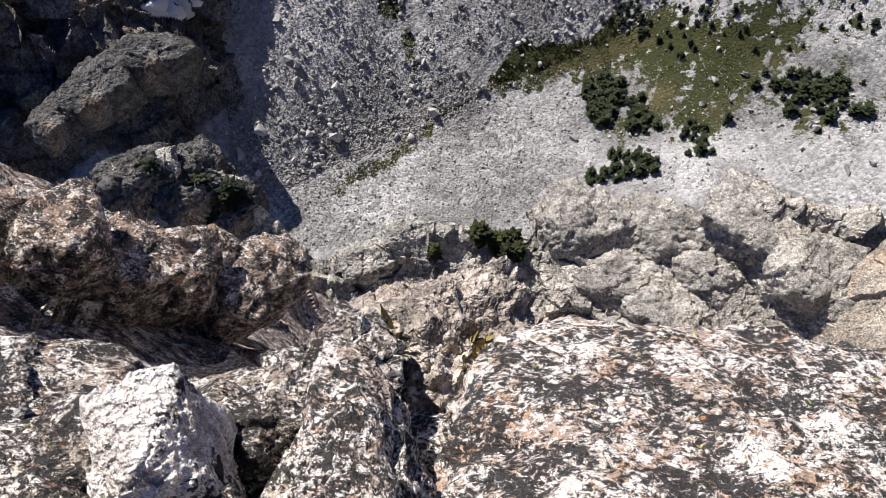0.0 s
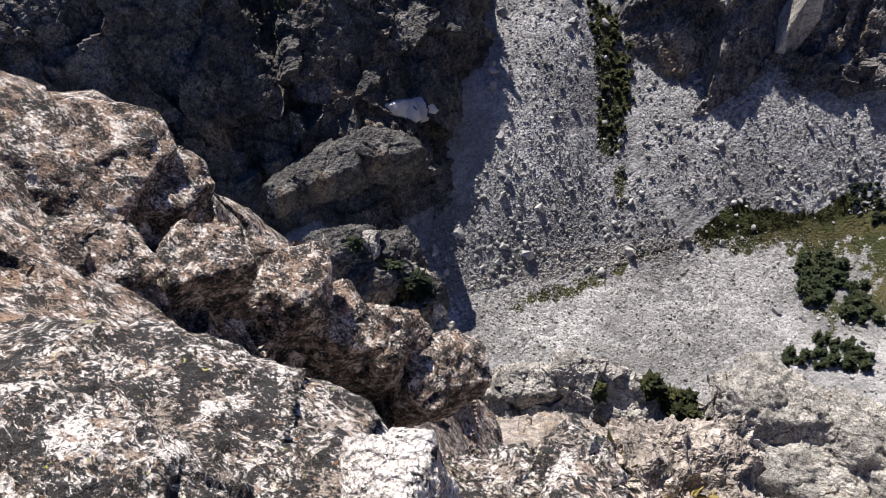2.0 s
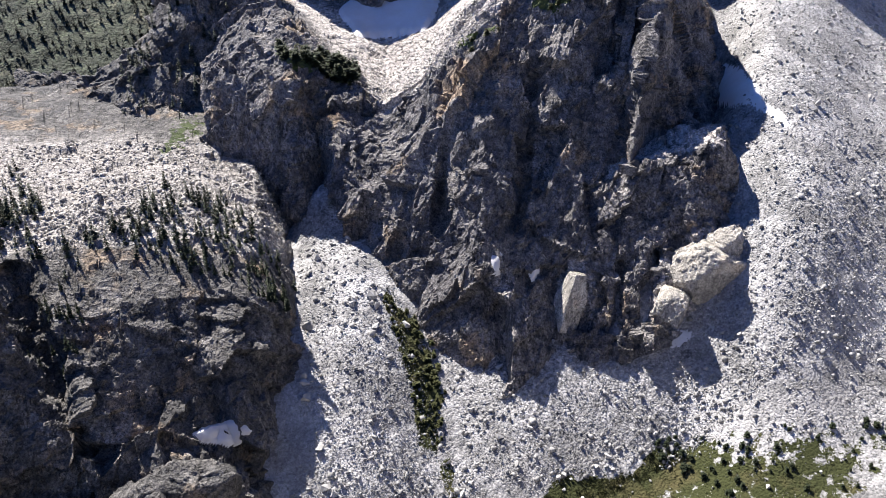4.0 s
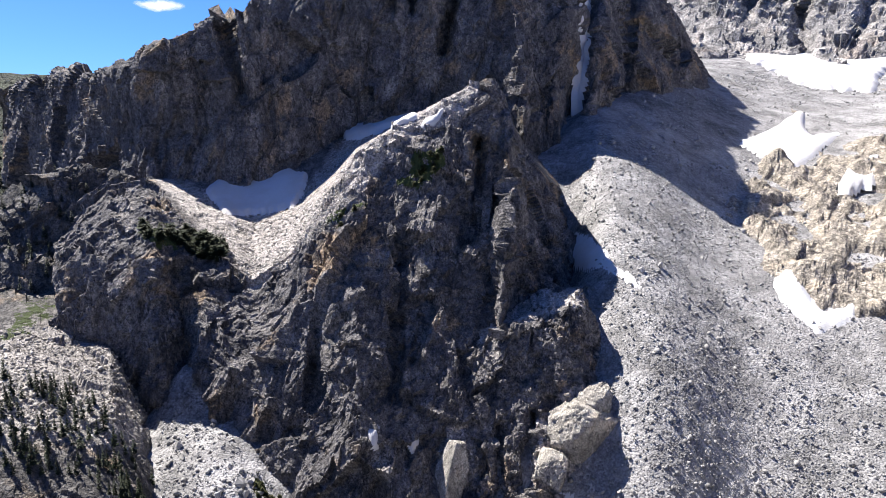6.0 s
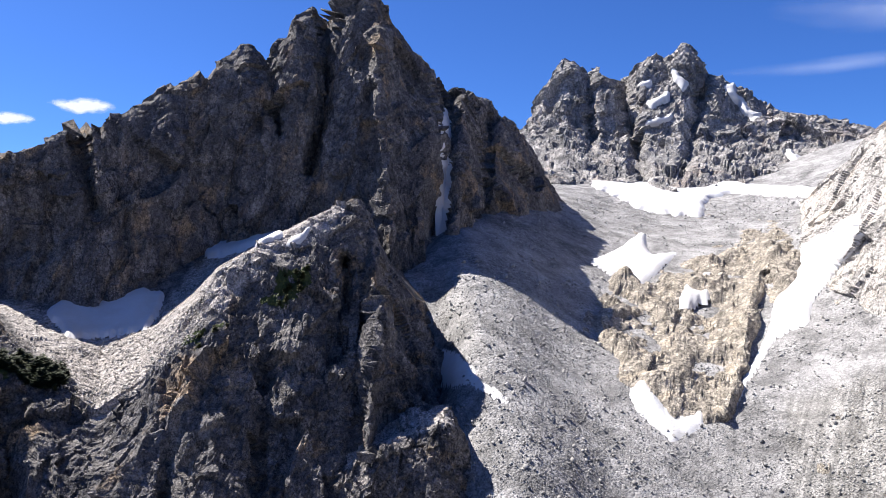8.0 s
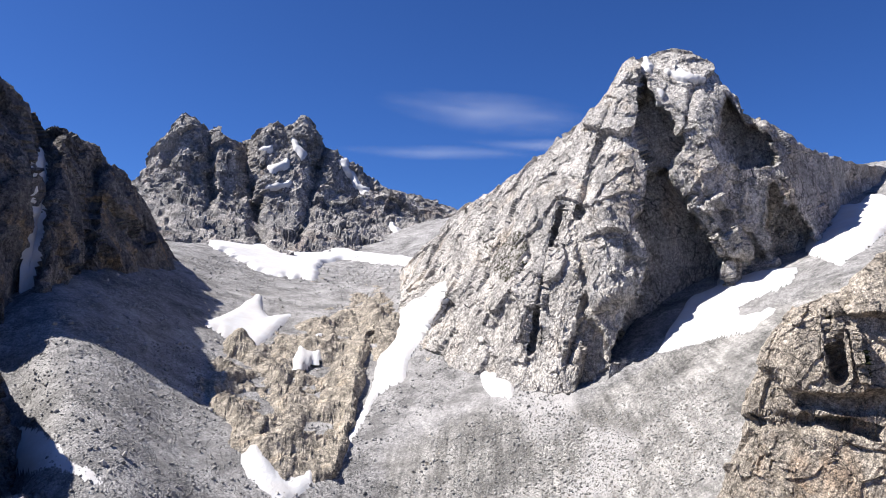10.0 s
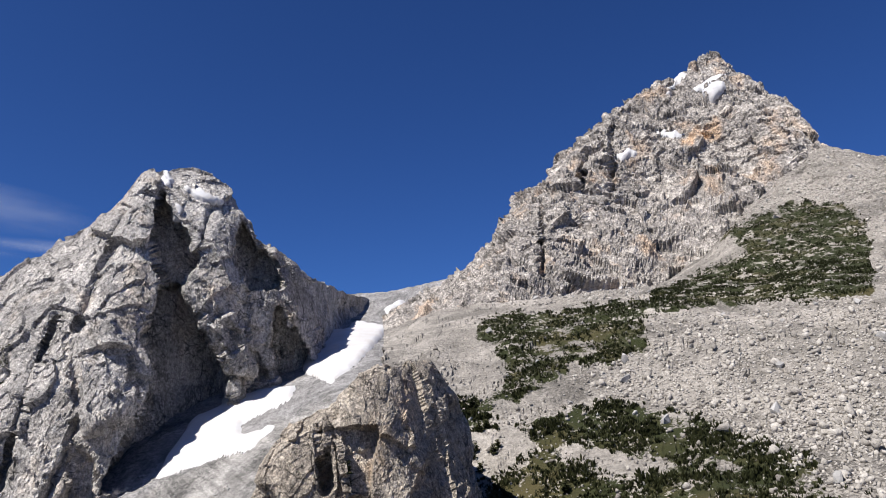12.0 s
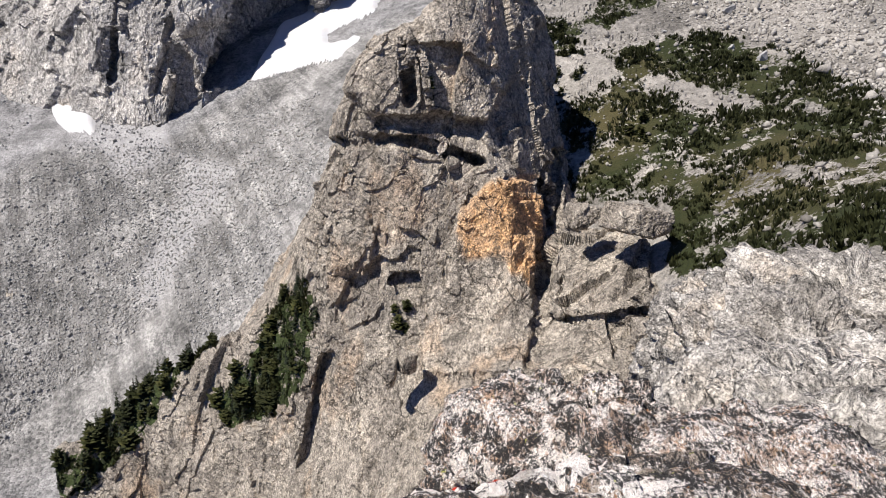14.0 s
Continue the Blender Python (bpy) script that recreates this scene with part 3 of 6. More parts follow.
TALUS_HILL_GROWTH = [
    [(89.3, 6.6), (90.7, 8.0), (95.3, 7.8), (98.1, 8.5), (102.7, 8.6), (107.3, 10.1), (110.0, 11.1), (112.7, 11.9), (108.8, 12.7), (110.7, 14.1), (114.2, 14.6), (117.5, 14.1), (118.8, 11.2), (118.5, 7.7), (113.2, 7.7), (108.1, 8.2), (102.6, 7.2), (103.1, 4.8), (99.8, 3.5), (96.6, 4.6), (96.2, 2.7), (92.4, 1.1), (91.6, 3.8), (90.7, 5.2)],
    [(87.4, -0.0), (88.4, 1.3), (90.7, 1.6), (90.7, -0.2), (88.8, -0.6)],
    [(92.0, -0.7), (99.6, 1.0), (106.2, -0.5), (109.0, -2.7), (103.8, -3.6), (99.5, -2.1), (94.2, -2.5)],
    [(85.3, -6.0), (90.6, -4.8), (93.3, -2.7), (96.0, -3.2), (96.3, -6.3), (93.1, -8.3), (90.5, -8.2)],
    [(97.9, -8.4), (99.3, -5.9), (105.9, -5.1), (112.0, -5.2), (119.5, -6.3), (121.1, -8.1)],
    [(87.1, 1.2), (89.6, 1.8), (90.9, -1.1), (87.8, -1.4)],
    [(85.4, -5.7), (88.1, -5.1), (92.4, -4.5), (94.7, -2.1), (96.6, -3.8), (96.4, -6.0), (97.9, -5.0), (104.2, -4.4), (112.1, -5.3), (113.6, -12.9), (109.0, -15.1), (107.2, -15.8), (105.6, -17.8), (99.2, -17.9), (98.9, -12.6), (94.8, -10.8), (92.3, -12.5), (89.4, -10.8), (90.6, -8.4), (92.5, -5.8), (88.2, -6.3)],
    [(108.9, 13.4), (113.5, 14.5), (118.6, 13.7), (118.5, 7.7), (115.8, 7.2), (108.0, 7.7), (101.0, 6.7), (98.6, 3.6), (95.5, 4.1), (92.2, 0.9), (89.6, 1.3), (92.7, 3.2), (91.0, 4.5), (89.5, 7.3), (93.7, 7.3), (101.0, 7.8), (105.5, 9.7), (110.6, 11.6)],
    [(93.6, -0.0), (99.5, 0.4), (106.6, -1.0), (113.7, -3.5), (113.3, -6.1), (105.7, -4.5), (98.6, -2.8), (93.7, -1.9)],
    [(89.0, -10.8), (91.3, -6.4), (96.3, -3.2), (99.9, -5.0), (103.9, -5.9), (112.9, -5.7), (119.4, -6.3), (125.2, -8.6), (125.1, -12.4), (119.4, -12.2), (115.6, -13.8), (112.8, -13.2), (106.5, -16.1), (99.9, -17.6), (98.5, -12.1), (92.2, -12.6)],
    [(115.9, -15.3), (119.4, -12.2), (125.2, -10.9), (125.1, -16.0), (116.7, -17.2)],
    [(96.8, 0.3), (101.6, 0.2), (106.6, -0.8), (105.6, -1.7), (99.8, -1.2)]]
GREY_PEAK_GROWTH = [
    [(51.7, 5.2), (55.6, 5.3), (54.8, 2.6), (53.6, 1.3), (52.0, 3.0)]]
LOWER_WALL_GROWTH = [
    [(3.8, -5.0), (4.8, -3.2), (7.5, -2.6), (7.5, -4.7), (5.2, -5.8)],
    [(-16.5, -7.6), (-13.9, -8.0), (-9.6, -9.8), (-10.5, -11.0), (-13.2, -10.1), (-15.8, -8.7)],
    [(-1.8, -9.1), (-1.4, -7.8), (1.1, -7.0), (1.3, -7.9), (-0.7, -8.9)]]
ORANGE_PILLAR = [(82.2, -17.4), (82.2, -13.5), (84.9, -11.0), (88.0, -10.4), (88.9, -14.5), (88.6, -19.3), (85.3, -17.2)]
PALE_BLOCKS = [(15.0, -28.3), (15.3, -24.1), (17.8, -21.7), (20.7, -20.8), (22.5, -25.9), (20.9, -28.9), (16.9, -29.6)]
PALE_SLAB = [(6.6, -29.6), (6.9, -25.6), (8.9, -24.4), (9.9, -26.6), (8.4, -29.8)]
BROWN_RIB = [(29.9, -6.3), (31.6, -3.6), (36.1, -2.8), (43.4, 0.7), (45.0, -1.1), (42.6, -7.0), (40.5, -13.6), (37.3, -14.1), (34.5, -12.4), (32.2, -9.8)]
CONE = [(-16.2, -24.7), (-15.6, -19.5), (-11.5, -19.5), (-10.2, -25.1), (-7.4, -30.0), (-3.5, -40.3), (4.3, -45.4), (-4.7, -49.7), (-16.4, -50.9), (-25.2, -52.3), (-26.9, -48.7), (-22.2, -41.7), (-17.2, -33.9)]
CONE_R = [(-4.1, -33.1), (2.3, -29.6), (10.9, -27.3), (17.1, -30.4), (18.4, -36.9), (14.4, -40.1), (5.1, -43.1), (-1.0, -42.0)]
VALLEY_SCREE = [(17.9, -3.3), (25.5, -5.4), (33.6, -9.4), (37.3, -15.7), (48.1, -16.1), (34.7, -17.4), (19.1, -16.9), (17.3, -9.5)]
SCREE_R = [(48.0, -10.1), (57.2, -8.8), (65.0, -8.5), (70.2, -4.1), (71.0, -12.0), (59.8, -18.3), (53.9, -23.6), (45.5, -28.3)]
TREES = [(-42.5, -17.6), (-34.5, -16.2), (-35.5, -21.3), (-24.9, -17.4), (-21.5, -18.9), (-17.4, -24.4), (-18.1, -26.6), (-25.2, -24.2), (-31.5, -21.2), (-35.9, -21.3), (-40.1, -19.7)]
TREES_L = [(-45.0, -14.4), (-40.4, -13.8), (-35.5, -13.7), (-35.3, -17.7), (-39.9, -19.3), (-45.4, -21.3), (-48.0, -22.2)]
TREES_FACE = [(-36.3, -22.5), (-32.6, -21.8), (-33.3, -26.5), (-36.3, -30.3), (-38.4, -29.4)]
TREES_EDGE = [(-24.3, -18.3), (-20.3, -20.2), (-16.6, -27.3), (-17.7, -28.5), (-22.0, -25.2), (-25.4, -22.0)]
TREES_BOWL = [(-16.5, -7.6), (-13.9, -8.0), (-9.6, -9.8), (-10.5, -11.0), (-13.2, -10.1), (-15.8, -8.7)]
TREES_SPUR = [(-26.4, -7.3), (-24.3, -8.6), (-22.5, -12.1), (-22.3, -13.8), (-27.6, -13.6), (-27.9, -11.1)]
TALUS_BLOCKS = [(102.6, 7.1), (118.4, 7.4), (122.3, 5.8), (126.3, 2.0), (125.0, -8.0), (121.2, -7.4), (112.1, -4.8), (109.0, -2.7), (106.2, -0.5), (99.7, 1.4), (96.5, 2.4), (99.8, 3.6), (103.4, 5.3)]
TALUS_UP = [(98.4, 15.9), (115.8, 18.3), (123.6, 16.3), (128.0, 15.4), (126.8, 6.2), (122.4, 6.6), (118.8, 7.8), (118.8, 11.2), (117.5, 14.3), (114.2, 14.7), (108.8, 12.8), (102.7, 8.9), (95.4, 8.7)]


# ---------------------------------------------------------------- building of the large forms
def zone_of(v, grow=(), rust=(), pale=()):
    """The zone layer of a sheet: growth, rust and paler colour (pale stone, painted sunlit tops) inside the given
    outlines, with soft borders.
    """
    z = np.zeros(v.shape[:2] + (4,))
    for k, polygons in enumerate((grow, rust, pale)):
        if polygons:
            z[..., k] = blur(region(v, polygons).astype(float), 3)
    z[..., 3] = 1
    return z


def massif(name, lines, bearings, rows, material, label, category, amount, size, stretch=0.5, seed=1, blocks=(), tilt=(0, 0, 0),
           carves=(), grow=(), rust=(), pale=(), kind="", crest=0.6, fade=None, jointed=True, octaves=5, presses=()):
    v = loft(lines, 0, 0, bearings, rows)
    for path, width, depth in carves:
        v = carve(v, path, width, depth)
    for outline, depth in presses:
        v = press(v, outline, depth)
    zone = zone_of(v, grow, rust, pale)
    v = roughen(v, amount, size, stretch, seed, blocks, tilt, fade, octaves, crest, jointed)
    ob = grid_mesh(name, v, material, False, zone)
    tagged(ob, label, category, kind=kind)
    return v


def sweep(start, stop, step):
    return np.arange(start, stop + step / 2, step)


# ---------------------------------------------------------------- ground: valley floor, scree and valley head, out to the horizon
ground_lines = [
    line([(-180, 14, -84), (-75, 30, -83), (112, 30, -82), (180, 14, -84)]),
    line([(-180, 60, -76), (-80, 120, -64), (-20, 120, -63.6), (20, 120, -63.4), (50, 120, -61), (80, 110, -58), (112, 90, -58), (180, 60, -76)]),
    line([(-180, 300, -40), (-80, 260, -44), (-48, 230, -46.5), (-21, 190, -51.6), (-13, 200, -50.2), (0, 215, -47.9), (8, 240, -44.5), (15, 260, -41.7), (20, 280, -39),
          (30, 330, -33), (40, 350, -29.7), (50, 340, -28.5), (60, 300, -28), (70, 250, -29.2), (80, 200, -33), (112, 160, -40), (180, 300, -40)]),
    line([(-180, 800, -20), (-80, 560, -24), (-48, 500, -23.3), (-40, 430, -24.5), (-30, 390, -24.5), (-13, 362, -24.1), (-10, 366, -23), (-5, 400, -22.4), (0, 440, -19),
          (8, 520, -9), (14, 570, -5), (17.6, 620, -1.2), (21, 740, 1), (26, 900, 2.2), (30, 1080, 2.0), (35, 1150, 1.6), (40, 1150, 1.2), (45, 1100, 1.6), (49, 1000, 1.4),
          (55, 700, -3), (60, 600, -5.6), (65, 570, -4), (70, 620, -0.6), (75, 720, 3.4), (80, 820, 6.4), (85, 800, 5.0), (90, 700, 3), (112, 500, 0), (180, 800, -20)]),
    line([(-180, 1500, -13), (-60, 1300, -14), (-20, 1300, -13), (10, 1000, -2), (17.6, 1000, 2), (26, 1300, 4.2), (32, 1350, 3.4), (38, 1400, 2.4), (44, 1450, 3.4),
          (49, 1500, 5.0), (55, 1350, 5.4), (62, 1200, 6), (72, 1100, 7.4), (80, 1080, 8.4), (85, 1050, 9.2), (95, 1000, 6), (180, 1500, -13)]),
    line([(-180, 1900, -10), (-30, 1900, -9), (10, 1600, 0), (20, 1650, 3), (26, 1800, 4), (40, 1800, 4), (45, 1800, 5.5), (49.4, 1760, 6.9), (55, 1700, 6.4), (66, 1400, 8), (72, 1320, 9),
          (76.5, 1260, 9.6), (80.5, 1210, 9.4), (85.3, 1160, 10.2), (90, 1120, 11.3), (96, 1100, 10), (112, 1000, 6), (180, 1900, -10)]),
    line([(-180, 2600, -8), (20, 2400, 1), (60, 2400, 2), (110, 2000, 2), (180, 2600, -8)]),
    line([(-180, 4800, -4), (180, 4800, -4)]),
]
ground_bearings = np.concatenate([np.arange(-180, -56, 4.0), np.arange(-56, 92, 0.17), np.arange(92, 180.1, 4.0)])
g = loft(ground_lines, 0, 0, ground_bearings, [6, 26, 110, 120, 50, 26, 10, 4], smooth=3.0)


def head_rise(v):
    """The scree of the valley head, banked up against the wall, and the head of the debris cone in its gully."""
    far = np.hypot(v[..., 0], v[..., 1])
    bank = sum(np.interp(bearing_rise(v)[0] + k, [8, 13, 19, 23, 34, 48], [0, 0.2, 0.4, 1, 0.9, 0]) for k in np.linspace(-2, 2, 9)) / 9
    v[..., 2] -= 46 * np.exp(-((bearing_rise(v)[0] - 16.8) / 2.3) ** 2 - (np.log(far / 500) / 0.17) ** 2)
    v[..., 2] += 36 * bank * np.exp(-(np.log(far / 430) / 0.36) ** 2)
    v[..., 2] += 28 * np.exp(-((bearing_rise(v)[0] - 26.5) / 5) ** 2 - (np.log(far / 340) / 0.2) ** 2)
    v[..., 2] += 30 * np.exp(-((bearing_rise(v)[0] + 13.4) / 3.2) ** 2 - (np.log(far / 408) / 0.055) ** 2)
    return v


g = head_rise(g)
PALE_BEDROCK = [[(55.9, -20.3), (57.9, -20.4), (60.3, -16.6), (62.9, -12.8), (64.0, -10.6), (59.9, -9.2), (59.8, -12.3), (56.7, -17.6)], [(54.7, -7.0), (59.3, -6.4), (59.1, -10.1), (55.6, -11.1), (54.3, -8.8)]]
g_zone = zone_of(g, GROUND_GROWTH, [[(45, -31), (44, -12), (52, -9), (60, -8), (66, -4), (72, -1), (78, 2), (76, -14), (66, -24), (56, -31)]], PALE_BEDROCK)
g_far = np.hypot(g[..., 0], g[..., 1])
g_fade = np.clip(g_far / 300, 0.25, 3)
ground = roughen(g, 2.2, 60.0, 1.0, 3, [(0.5, 9.0, 1.0), (0.22, 3.2, 1.0)], fade=g_fade, octaves=3, crest=0.2, jointed=False)
tagged(grid_mesh("ground", ground, SCREE, True, g_zone), "pale grey scree and boulder floor of a high valley", "scree", kind="structure")

# ---------------------------------------------------------------- the shaded wall with its hanging bowl
upper_wall = massif("mountain_wall", [
    line([(-24, 900, -8), (-15, 619, -6), (-8, 590, -5), (0, 645, -4), (8, 656, -2), (14, 608, -7), (17.6, 630, -4), (20, 700, -2), (26, 900, 0), (28, 1000, 1)]),
    line([(-24, 960, -2), (-15, 636, -1), (-8, 607, 1), (0, 659, 2), (8, 656, 5), (14, 627, 1), (17.6, 660, 3), (20, 720, 4), (26, 920, 3.2), (28, 1020, 1.5)]),
    line([(-24, 1000, 2.5), (-20.5, 882, 3.3), (-17, 706, 3.4), (-13, 631, 5.8), (-8.3, 655, 8.4), (-4, 700, 10.2), (0, 712, 12.2), (2.9, 716, 14.4), (4.6, 725, 13), (6.5, 721, 16.9),
          (8, 735, 17.7), (9.1, 744, 16.2), (10.5, 735, 18.2), (11.6, 735, 18.8), (13, 735, 17.6), (16, 800, 14.3), (18, 830, 12.4), (19.7, 850, 11.4), (21.5, 900, 10.4),
          (23.4, 950, 8.6), (25.9, 1000, 5.8), (28, 1060, 2)]),
    line([(-24, 1300, -6), (0, 1150, 2), (12, 1100, 4), (28, 1300, -2)]),
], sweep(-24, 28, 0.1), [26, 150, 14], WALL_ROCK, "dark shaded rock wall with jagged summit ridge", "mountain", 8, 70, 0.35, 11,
    [(11, 55, 0.5), (4, 20, 0.6), (1.3, 7, 0.7)], (12, 18, 0),
    carves=[([(18.6, 12), (18.4, 6), (17.6, -2)], 1.3, 55), ([(9.1, 17), (8.6, 10), (7.5, 5)], 0.9, 35), ([(4.6, 14), (5.2, 8)], 0.7, 22),
            ([(-9, 8), (-8, 2)], 0.8, 25), ([(13, 15), (13.6, 6), (14, -2)], 1.0, -25), ([(22, 9), (21.5, 2)], 0.8, 30)])

# the pale outline paints the sunlit crest round the bowl into the colour
lower_wall = massif("lower_wall", [
    line([(-22, 420, -27), (-15, 390, -26.5), (-10, 352, -27.5), (-5, 306, -33.5), (0, 284, -36.3), (5, 292, -35), (10, 310, -33), (15, 340, -30), (19, 420, -22)]),
    line([(-22, 470, -13), (-18, 440, -11), (-15, 424, -10.5), (-12.5, 404, -15), (-10, 380, -18.5), (-5, 352, -20), (0, 344, -18), (5, 368, -16), (10, 384, -15), (15, 420, -14), (19, 540, -10)]),
    line([(-22, 560, -7), (-18, 545, -4.4), (-15.6, 540, -4.2), (-12, 470, -9), (-8.1, 435, -12.3), (-5, 430, -10.5), (0.7, 440, -2.7), (6, 460, 0.3), (11.2, 490, 2.6), (12.5, 500, 1.5), (14, 520, -4), (19, 600, -7)]),
    line([(-22, 640, -7), (-15, 590, -5), (-8, 555, -7.2), (-4, 560, -6.2), (0, 590, -3), (6, 610, 0), (11, 630, 1), (19, 660, -6)]),
    line([(-22, 740, -5), (-15, 720, -2.5), (-8, 690, -1.5), (0, 705, 0), (8, 700, 1), (19, 700, -6)]),
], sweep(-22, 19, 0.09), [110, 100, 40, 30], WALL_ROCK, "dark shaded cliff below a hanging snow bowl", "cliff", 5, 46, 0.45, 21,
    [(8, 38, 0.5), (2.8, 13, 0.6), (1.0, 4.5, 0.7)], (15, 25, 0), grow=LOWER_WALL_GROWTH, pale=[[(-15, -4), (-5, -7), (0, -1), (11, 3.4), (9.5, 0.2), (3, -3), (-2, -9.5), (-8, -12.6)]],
    fade=np.concatenate([np.ones(211), np.full(70, 0.22)])[:, None],
    carves=[([(13.2, 0), (12.6, -8), (12, -16)], 1.0, -28), ([(10.4, -2), (9.8, -10)], 0.8, 26), ([(15, -6), (15.5, -12)], 0.9, 25), ([(-13.6, -12), (-13.4, -24)], 1.8, 22), ([(-2, -12), (-4, -22)], 0.9, 18), ([(4, -10), (3, -22)], 0.9, 16)])

# pale outlines: pale blocks and slab, and sunlight painted on the flat top
prow = massif("rock_prow", [
    line([(6, 290, -36), (10, 296, -34), (14, 305, -32), (17, 318, -30.5), (20, 335, -29), (22.5, 352, -28.5)]),
    line([(6, 330, -27), (10, 335, -25), (14, 345, -23.5), (17, 350, -22.5), (20, 362, -22), (22.5, 380, -27)]),
    line([(6, 360, -22), (10.1, 368, -18), (14, 375, -16.4), (18.6, 385, -14.7), (19.6, 392, -17), (20.8, 400, -21), (22.5, 420, -25.5)]),
    line([(6, 440, -20), (10, 430, -15.6), (14, 440, -14), (18.6, 440, -13.6), (20.5, 450, -18), (22.5, 460, -22)]),
    line([(6, 480, -24), (14, 500, -18), (22.5, 520, -20)]),
], sweep(6, 22.5, 0.07), [70, 80, 20, 8], WALL_ROCK, "blocky rock prow with a flat top coloured pale as if sunlit", "cliff", 3.5, 30, 0.6, 31,
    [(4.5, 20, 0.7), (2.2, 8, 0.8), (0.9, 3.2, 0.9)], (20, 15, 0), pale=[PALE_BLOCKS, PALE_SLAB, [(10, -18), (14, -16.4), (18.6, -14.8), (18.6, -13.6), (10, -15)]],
    carves=[([(14.6, -24), (14.4, -30)], 0.7, 16), ([(12, -25), (12, -32)], 0.6, 12)])

# the pale outline whitens the shelf top: boulder scree plus painted sunlight
shelf = massif("wooded_buttress", [
    line([(-62, 260, -50), (-46, 240, -49), (-36, 226, -48.5), (-29, 215, -48.5), (-22, 210, -50), (-16, 250, -44)]),
    line([(-62, 275, -34), (-46, 262, -34), (-36, 250, -35), (-29, 245, -36), (-22, 255, -36), (-19, 270, -36), (-16, 300, -36)]),
    line([(-62, 300, -22), (-48, 290, -22.9), (-44, 290, -20.4), (-40.3, 292, -20.2), (-38.5, 296, -24), (-33, 292, -25.6), (-26, 292, -25.6), (-21, 296, -26.4), (-17.7, 304, -28.4), (-16, 330, -31)]),
    line([(-62, 380, -16), (-44, 360, -16.5), (-32, 350, -18.2), (-24, 352, -19), (-19, 352, -21.5), (-16, 372, -25)]),
    line([(-62, 520, -10), (-44, 500, -11.5), (-32, 470, -13.6), (-24, 450, -14.5), (-19, 430, -16.5), (-16, 430, -21.5)]),
    line([(-62, 640, -8), (-32, 600, -9), (-22, 560, -10), (-16, 560, -18)]),
], sweep(-62, -16, 0.1), [100, 100, 36, 36, 12], SHELF_ROCK, "cliff buttress coloured dark for shade, with a wooded boulder shelf on top", "cliff", 3.5, 36, 0.5, 41,
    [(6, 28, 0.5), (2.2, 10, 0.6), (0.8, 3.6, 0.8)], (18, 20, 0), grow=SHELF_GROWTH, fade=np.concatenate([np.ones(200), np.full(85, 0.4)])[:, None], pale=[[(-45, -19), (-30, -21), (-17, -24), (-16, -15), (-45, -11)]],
    carves=[([(-37.5, -22), (-36.5, -34)], 1.6, 22), ([(-31, -38), (-28.5, -37.5), (-24.5, -39.5)], 2.2, -16), ([(-44, -30), (-42, -40)], 1.4, -10)])

spur = massif("wooded_spur", [
    line([(-34, 520, -19), (-28, 480, -17.5), (-22, 470, -17), (-16, 480, -17)]),
    line([(-34, 640, -10), (-30, 560, -10), (-26, 540, -9), (-22, 540, -8.5), (-16, 560, -9)]),
    line([(-34, 700, -8), (-29, 600, -9), (-25.5, 580, -6.5), (-23, 580, -4), (-20.7, 580, -2.9), (-18, 590, -3.2), (-16, 590, -4)]),
    line([(-34, 800, -10), (-16, 700, -8)]),
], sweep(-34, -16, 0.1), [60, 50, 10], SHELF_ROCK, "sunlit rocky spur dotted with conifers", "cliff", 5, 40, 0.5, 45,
    [(5, 22, 0.4), (2, 8, 0.6)], (10, 20, 0))

far_slope = massif("far_forested_slope", [
    line([(-75, 900, -22), (-14, 800, -16)]),
    line([(-75, 1300, -4), (-40, 1250, -3), (-20, 1200, -2), (-14, 1150, -2)]),
    line([(-75, 1700, 3), (-45, 1650, 3.8), (-30, 1650, 3.2), (-20.5, 1600, 3.1), (-14, 1600, 2)]),
    line([(-75, 2200, -4), (-14, 2100, -4)]),
], sweep(-75, -14, 0.25), [40, 50, 8], WOODED_ROCK, "distant forested mountain side coloured dark as in shade", "mountain", 16, 110, 0.7, 51)

far_peaks = massif("distant_peak", [
    line([(23, 1400, 4), (30, 1380, 3), (36, 1400, 1.8), (40, 1450, 2.6), (44, 1560, 3.6), (49, 1700, 5.4), (53, 1800, 5.5)]),
    line([(23, 1800, 6.5), (27.8, 1790, 8), (33, 1800, 7), (37, 1800, 7.5), (41, 1850, 7), (46, 1900, 6.6), (53, 1900, 5.5)]),
    line([(23, 2000, 6.5), (25.3, 2000, 8.4), (26.2, 2000, 11.3), (27.8, 2000, 13.8), (29.5, 2000, 12.8), (31, 2000, 12.3), (32.4, 2000, 11.9), (33.5, 2000, 12.9), (34.5, 2000, 13.7), (35.5, 2000, 13.1),
          (36.9, 2000, 14.1), (38.5, 2000, 12.7), (40.2, 2000, 10.9), (42, 2000, 9.7), (44.4, 2000, 8.5), (47, 2000, 7.8), (49.4, 2000, 7), (53, 2000, 5.5)]),
    line([(23, 2500, 0), (53, 2500, 0)]),
], sweep(23, 53, 0.1), [46, 90, 8], FAR_ROCK, "twin distant grey peaks with snowy gullies", "mountain", 12, 150, 0.5, 61,
    [(18, 110, 0.6), (10, 40, 0.7), (4.5, 16, 0.8)], (10, 25, 0),
    carves=[([(32.6, 12), (33.2, 8), (34, 4)], 1.0, 90), ([(29.8, 13), (30, 7)], 0.7, 50), ([(38.6, 12), (37, 5)], 0.8, 50)])

